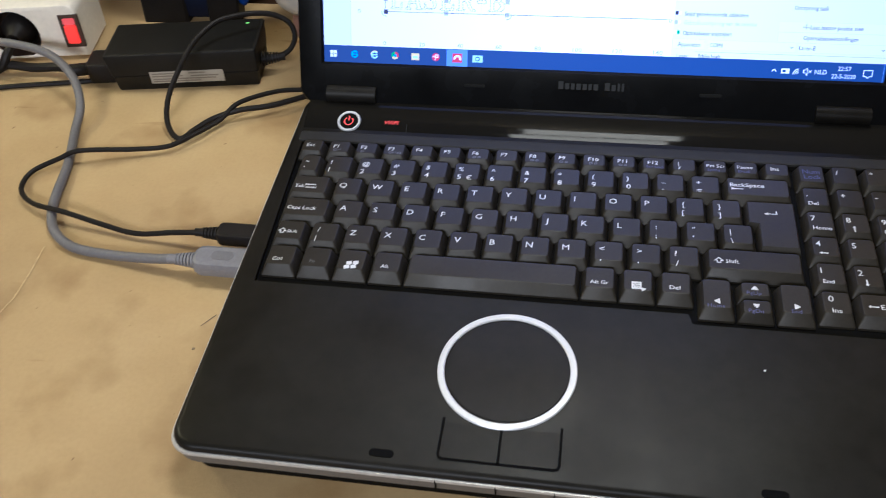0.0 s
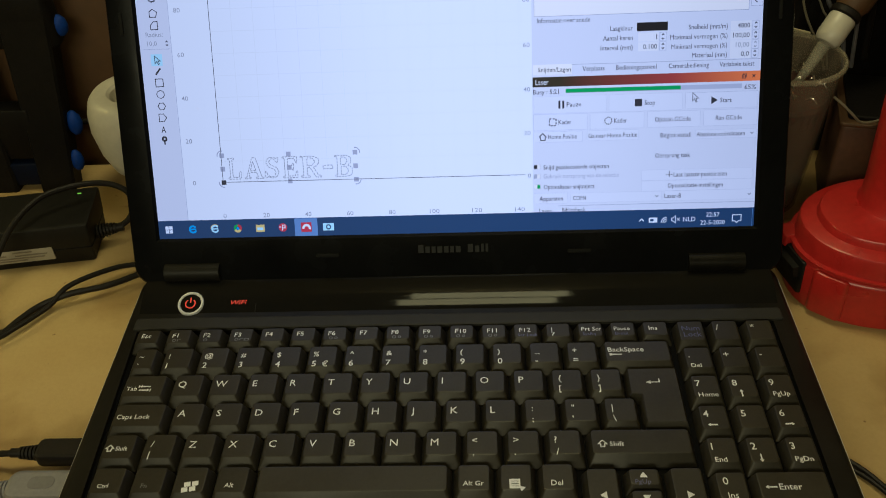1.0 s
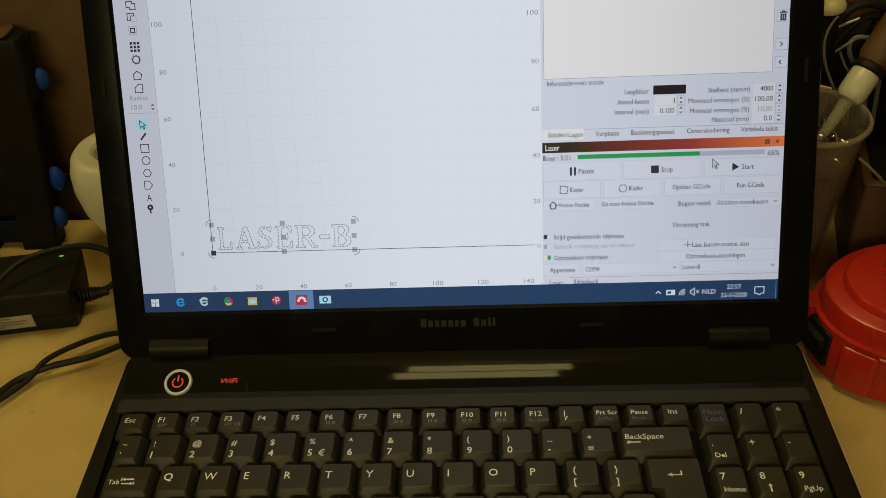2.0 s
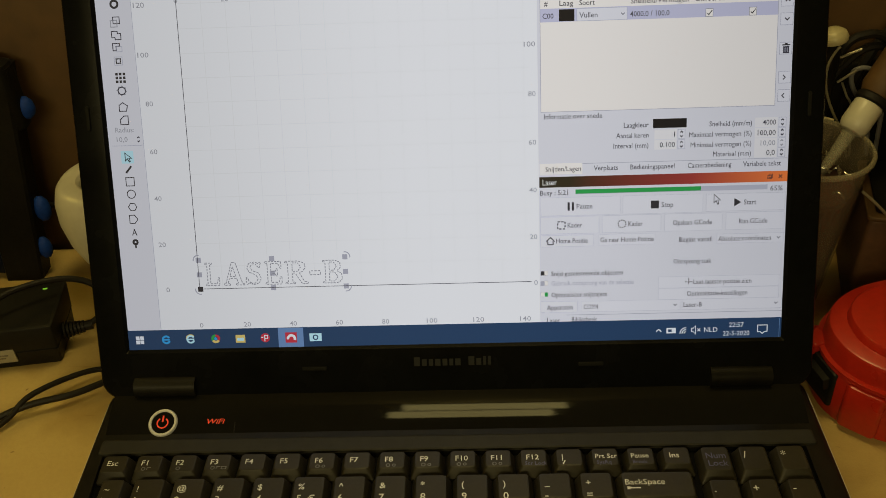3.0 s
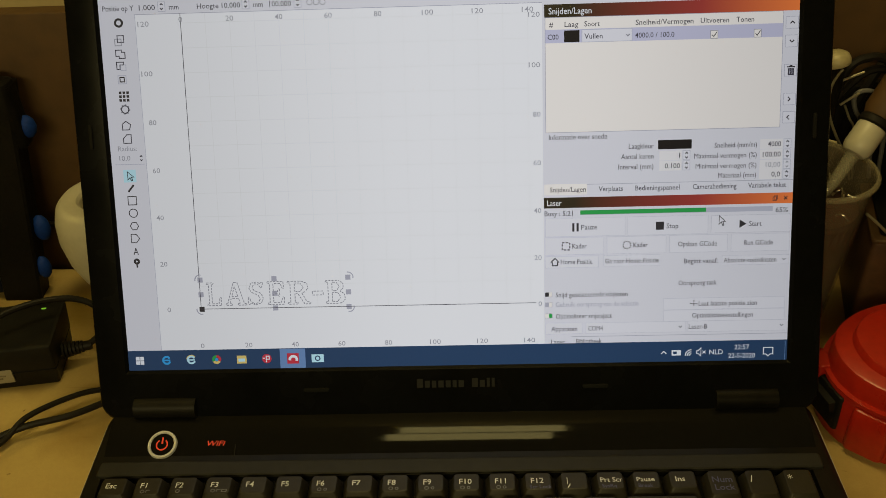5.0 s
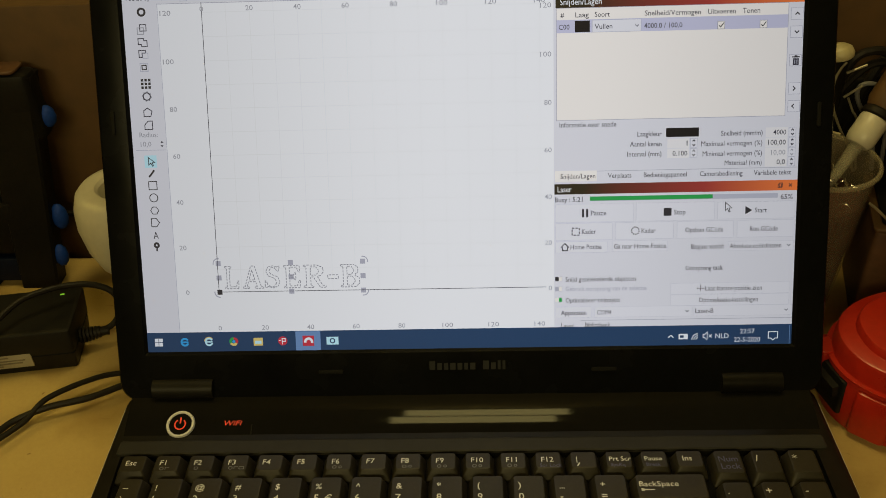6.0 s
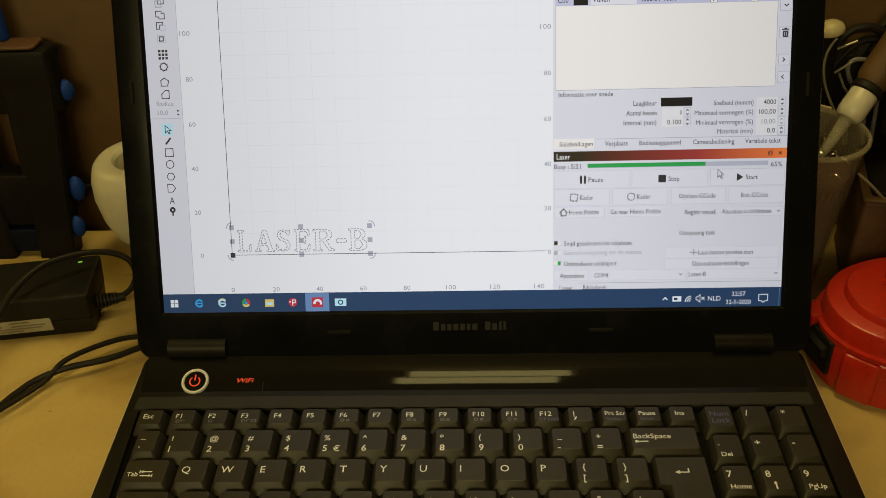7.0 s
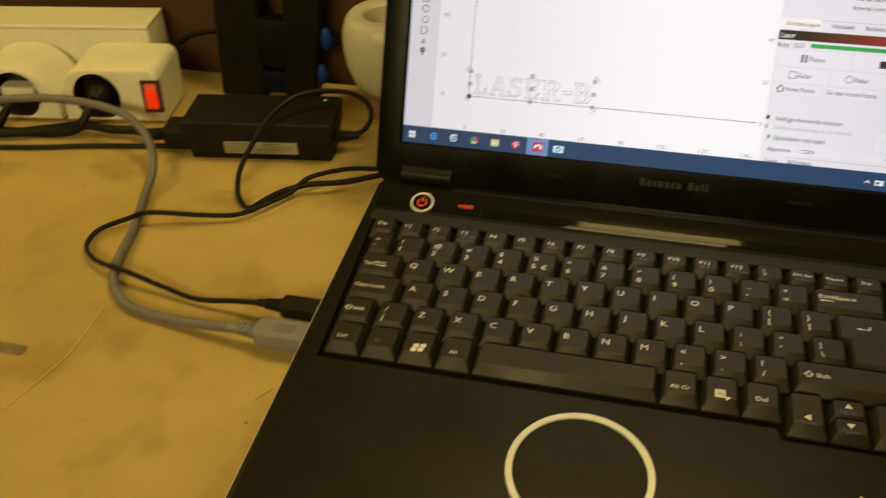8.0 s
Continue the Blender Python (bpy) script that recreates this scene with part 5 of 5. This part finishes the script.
part("cross_bar", slab(-0.176, 0.2090, 0.025, -0.146, 0.2240, 0.064, 0.002, 0.001), M_STAND, stand)
part("blue_rail", slab(-0.176, 0.2070, 0.004, -0.150, 0.2150, 0.022, 0.002, 0.001), M_NAVY, stand, "dark blue rail")
for x, y, z, r in ((-0.1110, 0.2250, 0.1180, 0.0085), (-0.1205, 0.2180, 0.0485, 0.0085), (-0.1250, 0.2120, 0.0215, 0.0075)):
    bm = bmesh.new()
    bmesh.ops.create_icosphere(bm, subdivisions=2, radius=r)
    bmesh.ops.transform(bm, matrix=Matrix.Translation((x, y, z)) @ Matrix.Diagonal((0.65, 0.6, 1.15 if z < 0.1 else 0.9, 1)), verts=bm.verts)
    part("clip", bm, M_BLUE, stand, "blue plastic clip")
part("blue_plate", slab(-0.230, 0.2250, 0.1517, -0.138, 0.2330, 0.192, 0.004, 0.002), M_BLUE, stand, "blue plastic plate")
wire = thing("wall_lead", "thin dark lead behind the stand", "cable", (-0.23, 0.23, 0))
part("cable", tube([(-0.2600, 0.2385, 0.0240), (-0.2510, 0.2385, 0.0310), (-0.2350, 0.2385, 0.0360), (-0.2170, 0.2385, 0.0385), (-0.190, 0.2385, 0.0400), (-0.120, 0.2385, 0.037), (-0.080, 0.236, 0.034), (-0.03, 0.236, 0.03)], 0.0020, 8, 8), M_CABLE, wire)

# ---- white pot ----
pot = thing("pot", "white glazed rounded pot on a small brown foot", "pot", (-0.068, 0.203, 0))
PM = Matrix.Translation((-0.0655, 0.203, 0)) @ Matrix.Diagonal((1, 1, 1.15, 1))
part("bowl", lathe([(0.012, 0.0165), (0.020, 0.0185), (0.0268, 0.0250), (0.0314, 0.0365), (0.0335, 0.0500), (0.0327, 0.0605), (0.0300, 0.0678), (0.0272, 0.0705), (0.0245, 0.0714), (0.0175, 0.0706), (0.0158, 0.0690), (0.0155, 0.0640), (0.0158, 0.0500)], 40), M_POT, pot, m=PM)
part("inside", lathe([(0.0157, 0.0500), (0.0154, 0.0560), (0.008, 0.0570), (0.001, 0.0575)], 28), M_POTIN, pot, m=PM)
part("foot", lathe([(0.0180, 0.0), (0.0190, 0.003), (0.0175, 0.0110), (0.0160, 0.0170), (0.012, 0.0175)], 28), M_FOOT, pot, m=PM)

# ---- red cordless drill standing on its battery ----
drill = thing("cordless_drill", "red cordless drill standing on its battery with a black latch", "drill", (0.405, 0.095, 0))


def foot_ring(e, z, n=64, squeeze=2.1):
    """Outline of the battery: a broad rounded block, turned a little."""
    out = []
    for k in range(n):
        a = 2 * math.pi * k / n
        c, s = math.cos(a), math.sin(a)
        p = 2 / squeeze
        x = (0.0620 - e) * math.copysign(abs(c) ** p, c)
        y = (0.0440 - e) * math.copysign(abs(s) ** p, s)
        t = radians(3)
        out.append((0.4020 + x * math.cos(t) - y * math.sin(t), 0.0895 + x * math.sin(t) + y * math.cos(t), z))
    return out


part("battery", loft([foot_ring(0.0050, 0.0), foot_ring(0.0016, 0.0020), foot_ring(0.0008, 0.006), foot_ring(0.0, 0.0290), foot_ring(0.0006, 0.0310), foot_ring(0.0026, 0.0326), foot_ring(0.0070, 0.0330)]), M_RED, drill)
part("seam", loft([foot_ring(0.0050, 0.0331), foot_ring(0.0046, 0.0346)]), M_LATCH, drill)
shoe = part("shoe", loft([foot_ring(0.0034, 0.0347), foot_ring(0.0022, 0.0352), foot_ring(0.0028, 0.0460), foot_ring(0.0034, 0.0472), foot_ring(0.0046, 0.0478), foot_ring(0.0150, 0.0492), foot_ring(0.0155, 0.0493)]), M_RED, drill)
part("raised_panel", loft([foot_ring(0.0120, 0.0486, 64, 2.3), foot_ring(0.0126, 0.0528, 64, 2.3), foot_ring(0.0132, 0.0535, 64, 2.3), foot_ring(0.0150, 0.0538, 64, 2.3), foot_ring(0.0240, 0.0546, 64, 2.3)]), M_RED, shoe)
part("lip", loft([foot_ring(0.0026, 0.0338), foot_ring(-0.0004, 0.0341), foot_ring(-0.0004, 0.0350), foot_ring(0.0026, 0.0353)]), M_RED, shoe)
part("grip", loft([[(cx + rx * math.cos(a), cy + ry * math.sin(a), z) for a in (2 * math.pi * i / 28 for i in range(28))]
                   for cx, cy, rx, ry, z in ((0.4070, 0.0960, 0.0330, 0.0255, 0.0538), (0.4060, 0.0960, 0.0300, 0.0225, 0.0575), (0.4030, 0.0970, 0.0268, 0.0205, 0.0700), (0.4015, 0.0990, 0.0262, 0.0200, 0.110), (0.4020, 0.1020, 0.0270, 0.0205, 0.160), (0.4030, 0.1040, 0.0220, 0.0170, 0.195))]), M_RED, drill)
for t, w, z0, z1 in ((221, 0.010, 0.003, 0.0315), (160, 0.007, 0.003, 0.0315)):
    LB = Matrix.Translation((0.4020 + 0.0610 * math.cos(radians(t)), 0.0895 + 0.0430 * math.sin(radians(t)), 0)) @ Matrix.Rotation(math.atan2(math.sin(radians(t)) / 0.044, math.cos(radians(t)) / 0.062) + math.pi / 2, 4, "Z")
    part("side_rib", slab(-w, -0.0040, z0, w, 0.0060, z1, 0.0030, 0.0020), M_RED, drill, m=LB)
LM = Matrix.Translation((0.3416, 0.0838, 0.0025)) @ Matrix.Rotation(radians(284), 4, "Z")
latch = part("latch", slab(-0.0135, -0.0022, 0.0060, 0.0125, 0.0080, 0.0285, 0.0022, 0.0012), M_LATCH, drill, "black battery latch", m=LM)
part("thumb_rest", loft([[(-0.0105, -0.0052, 0.0180), (0.0100, -0.0052, 0.0180), (0.0105, 0.002, 0.0165), (-0.0110, 0.002, 0.0165)], [(-0.0095, -0.0056, 0.0232), (0.0090, -0.0056, 0.0232), (0.0095, 0.002, 0.0250), (-0.0100, 0.002, 0.0250)]]), M_LATCH, latch, m=LM)
part("tab", slab(-0.0190, -0.0034, 0.0262, -0.0065, 0.0070, 0.0338, 0.0016, 0.0012), M_RED, drill, "red tab over the latch", m=LM)

# ---- cup of scrap ----
cup = thing("plastic_cup", "cloudy plastic cup of rusty bits and bright metal scraps", "cup", (0.352, 0.178, 0))
CM = Matrix.Translation((0.3490, 0.178, 0)) @ Matrix.Diagonal((0.95, 0.95, 1, 1))
part("wall", lathe([(0.0230, 0.0), (0.0240, 0.001), (0.0330, 0.100), (0.0345, 0.1015), (0.0345, 0.1035), (0.0332, 0.1040), (0.0320, 0.1000), (0.0228, 0.003), (0.001, 0.002)], 40), M_CUP, cup, "cloudy thin plastic wall", m=CM)
part("rim", loft([[(r * math.cos(a), r * math.sin(a), z) for a in (2 * math.pi * i / 48 for i in range(48))]
                  for r, z in ((0.0346, 0.1012), (0.0355, 0.1020), (0.0355, 0.1034), (0.0346, 0.1044), (0.0331, 0.1042), (0.0329, 0.1022))], closed=True), M_RIM, cup, "milky rolled rim", m=CM)
part("filling", lathe([(0.0220, 0.0035), (0.0300, 0.0780), (0.0285, 0.0810), (0.0200, 0.0835), (0.001, 0.0845)], 32), M_FILL, cup, "dark rusty filling", m=CM)
rng = random.Random(5)
for i in range(46):
    r, a = 0.027 * rng.random() ** 0.5, rng.random() * 6.283
    x, y, t = r * math.cos(a), r * math.sin(a), rng.random() * 6.283
    z = 0.0850 - 0.004 * r / 0.03 + 0.006 * rng.random()
    L = 0.003 + 0.006 * rng.random()
    bend = 0.002 * (rng.random() - 0.3)
    bm = tube([(x - L / 2 * math.cos(t), y - L / 2 * math.sin(t), z - 0.002), (x, y, z + bend + 0.001), (x + L / 2 * math.cos(t), y + L / 2 * math.sin(t), z - 0.001 + 0.003 * rng.random())], 0.0007, 3, 6)
    tagged(part("scrap", bm, M_SCRAP, None, m=CM), "bright curled metal scrap in the plastic cup", "scrap", "metal scraps in the cup")

# ---- glue bottle lying over the cup ----
glue = thing("glue_bottle", "white glue bottle with a clear nozzle leaning on the cup", "bottle", (0.385, 0.195, 0.1))
GLUE = (0.3750, 0.1920, 0.1060)
axis = (Vector((0.3860, 0.2000, 0.1200)) - Vector(GLUE)).normalized()
GM = Matrix.Translation(GLUE) @ axis.to_track_quat("Z", "Y").to_matrix().to_4x4()
part("cap", lathe([(0.0035, -0.0025), (0.0062, -0.002), (0.0078, 0.0), (0.0084, 0.003), (0.0084, 0.0150), (0.0080, 0.0160)], 28), M_POT, glue, "cream white cap", m=GM)
part("nozzle", lathe([(0.0022, -0.038), (0.0026, -0.030), (0.0040, -0.006), (0.0043, -0.0024)], 18), M_TUBE, glue, "clear plastic nozzle", m=GM)
part("collar", lathe([(0.0086, 0.0162), (0.0094, 0.017), (0.0094, 0.020), (0.0086, 0.021)], 28), M_CABLE, glue, "dark collar", m=GM)
part("body", lathe([(0.0085, 0.0212), (0.0105, 0.026), (0.0110, 0.060), (0.0100, 0.075)], 28), M_WALL, glue, "dark brown bottle body", m=GM)
bm = bmesh.new()
for i, w in enumerate((0.0052, 0.0040)):
    for k in range(3):
        a = -1.9 + 0.20 * k
        q = Vector((0.0086 * math.cos(a), 0.0086 * math.sin(a), 0.0105 - 0.0035 * i))
        tube([q, q + Vector((0, 0, 0.0020))], 0.0004, 1, 6, bm, smooth=False)
part("print", bm, M_PRINT, glue, m=GM)

# ---- brown box and the tangle behind the drill ----
crate = thing("wooden_box", "low dark brown wooden box behind the drill", "box", (0.44, 0.19, 0))
CB = Matrix.Translation((0.382, 0.158, 0)) @ Matrix.Rotation(radians(-14), 4, "Z")
part("body", slab(0.0, 0.0, 0.0, 0.150, 0.060, 0.066, 0.003, 0.0015), M_BROWN, crate, m=CB)
part("lid_edge", slab(-0.0015, -0.0015, 0.0662, 0.1515, 0.0615, 0.0690, 0.003, 0.0010), M_WALL, crate, "paler lid edge", m=CB)
part("lid", slab(0.003, 0.003, 0.0692, 0.147, 0.057, 0.0720, 0.003, 0.0010), M_STAND, crate, "black lid", m=CB)

knob = thing("knobbed_tool", "cream dome-ended tool handle among the cables", "tool", (0.366, 0.218, 0))
bm = lathe([(0.0055, 0.0), (0.0078, 0.0003), (0.0080, 0.0020), (0.0070, 0.0048), (0.0043, 0.0068), (0.0005, 0.0076)], 24)
part("dome", bm, M_CREAM, knob, m=Matrix.Translation((0.3640, 0.2180, 0.1480)) @ Matrix.Rotation(radians(-14), 4, "Y"))
part("shank", tube([(0.3650, 0.2180, 0.0), (0.3640, 0.2180, 0.08), (0.3630, 0.2180, 0.1478)], 0.0062, 4, 12), M_STAND, knob, "black shank")

tangle = [
    ([(0.352, 0.222, 0.0), (0.360, 0.222, 0.09), (0.369, 0.222, 0.128), (0.372, 0.222, 0.139), (0.375, 0.222, 0.145), (0.381, 0.222, 0.1485), (0.392, 0.222, 0.148), (0.412, 0.222, 0.134), (0.424, 0.222, 0.10), (0.430, 0.222, 0.074)], 0.0026, M_CABLE),
    ([(0.366, 0.227, 0.0), (0.368, 0.227, 0.10), (0.380, 0.225, 0.134), (0.396, 0.224, 0.140), (0.410, 0.225, 0.120), (0.416, 0.228, 0.074)], 0.0024, M_CABLE),
    ([(0.366, 0.212, 0.147), (0.364, 0.212, 0.144), (0.3618, 0.212, 0.137), (0.3620, 0.212, 0.128), (0.3650, 0.212, 0.117), (0.3710, 0.212, 0.105), (0.380, 0.212, 0.090), (0.386, 0.213, 0.074)], 0.0008, M_WIRE),
    ([(0.400, 0.218, 0.072), (0.394, 0.218, 0.100), (0.388, 0.218, 0.109), (0.382, 0.218, 0.117), (0.379, 0.218, 0.1245), (0.380, 0.218, 0.129), (0.385, 0.218, 0.1305), (0.392, 0.218, 0.128), (0.400, 0.219, 0.118), (0.406, 0.220, 0.072)], 0.0014, M_GREYC),
    ([(0.380, 0.231, 0.0), (0.384, 0.230, 0.10), (0.400, 0.229, 0.150), (0.424, 0.229, 0.162), (0.450, 0.230, 0.130), (0.460, 0.231, 0.074)], 0.0030, M_CABLE),
    ([(0.374, 0.217, 0.122), (0.378, 0.216, 0.114), (0.382, 0.215, 0.106), (0.388, 0.214, 0.074)], 0.0007, M_WIRE),
    ([(0.3705, 0.152, 0.0900), (0.376, 0.1510, 0.0855), (0.382, 0.150, 0.0800), (0.389, 0.150, 0.0735), (0.397, 0.152, 0.0722), (0.410, 0.156, 0.0732), (0.430, 0.160, 0.0732)], 0.0008, M_WIRE),
]
for pts, r, m in tangle:
    c = thing("cable_loop", "loose looped grey lead in the tangle behind the cup" if m == M_GREYC else ("thin pale bent wire in the tangle behind the cup" if m == M_WIRE else "loose looped black lead in the tangle behind the cup"), "cable", pts[0], "tangled leads behind the cup")
    part("cable", tube(pts, r, 8, 8), m, c)
for i, (x, y, z, a, m) in enumerate(((0.3740, 0.2150, 0.1412, 24, M_WIRE), (0.3750, 0.2150, 0.1270, 38, M_WIRE), (0.404, 0.222, 0.120, 60, M_METAL), (0.3610, 0.2000, 0.1088, -16, M_CREAM))):
    rod = thing("metal_rod", "short dull metal rod sticking out of the tangle" if m in (M_METAL, M_WIRE) else "short cream plastic rod sticking out of the tangle", "rod", (x, y, z), "rods in the tangle")
    c, s = math.cos(radians(a)), math.sin(radians(a))
    part("shaft", tube([(x - 0.006 * c, y, z - 0.006 * s), (x + 0.006 * c, y, z + 0.006 * s)], 0.0008, 1, 10, smooth=False), m, rod)
box2 = thing("storage_block", "black plastic block standing against the wall", "block", (0.40, 0.23, 0))
part("body", slab(0.345, 0.2300, 0.0, 0.470, 0.2395, 0.128, 0.004, 0.002), M_STAND, box2)

# ---- black lead at the free side of the bench ----
for dx, dy, r in ((0.0, 0.0, 0.0013), (0.0015, -0.0062, 0.0012)):
    side = thing("side_lead", "thin dark brown lead running out from under the laptop", "cable", (0.36, -0.06, 0), "pair of thin leads beside the laptop")
    part("cable", tube([(0.3150 + dx, -0.0260 + dy, 0.0014), (0.3300 + dx, -0.0340 + dy, 0.0015), (0.3420 + dx, -0.0450 + dy, 0.0022), (0.3500 + dx, -0.0570 + dy, 0.0026), (0.3600 + dx, -0.0720 + dy, 0.0015), (0.3850 + dx, -0.0950 + dy, 0.0015), (0.46 + dx, -0.125 + dy * 2, 0.0015), (0.60 + dx, -0.14 + dy * 2, 0.0015)], r, 6, 8), M_CABLE, side)
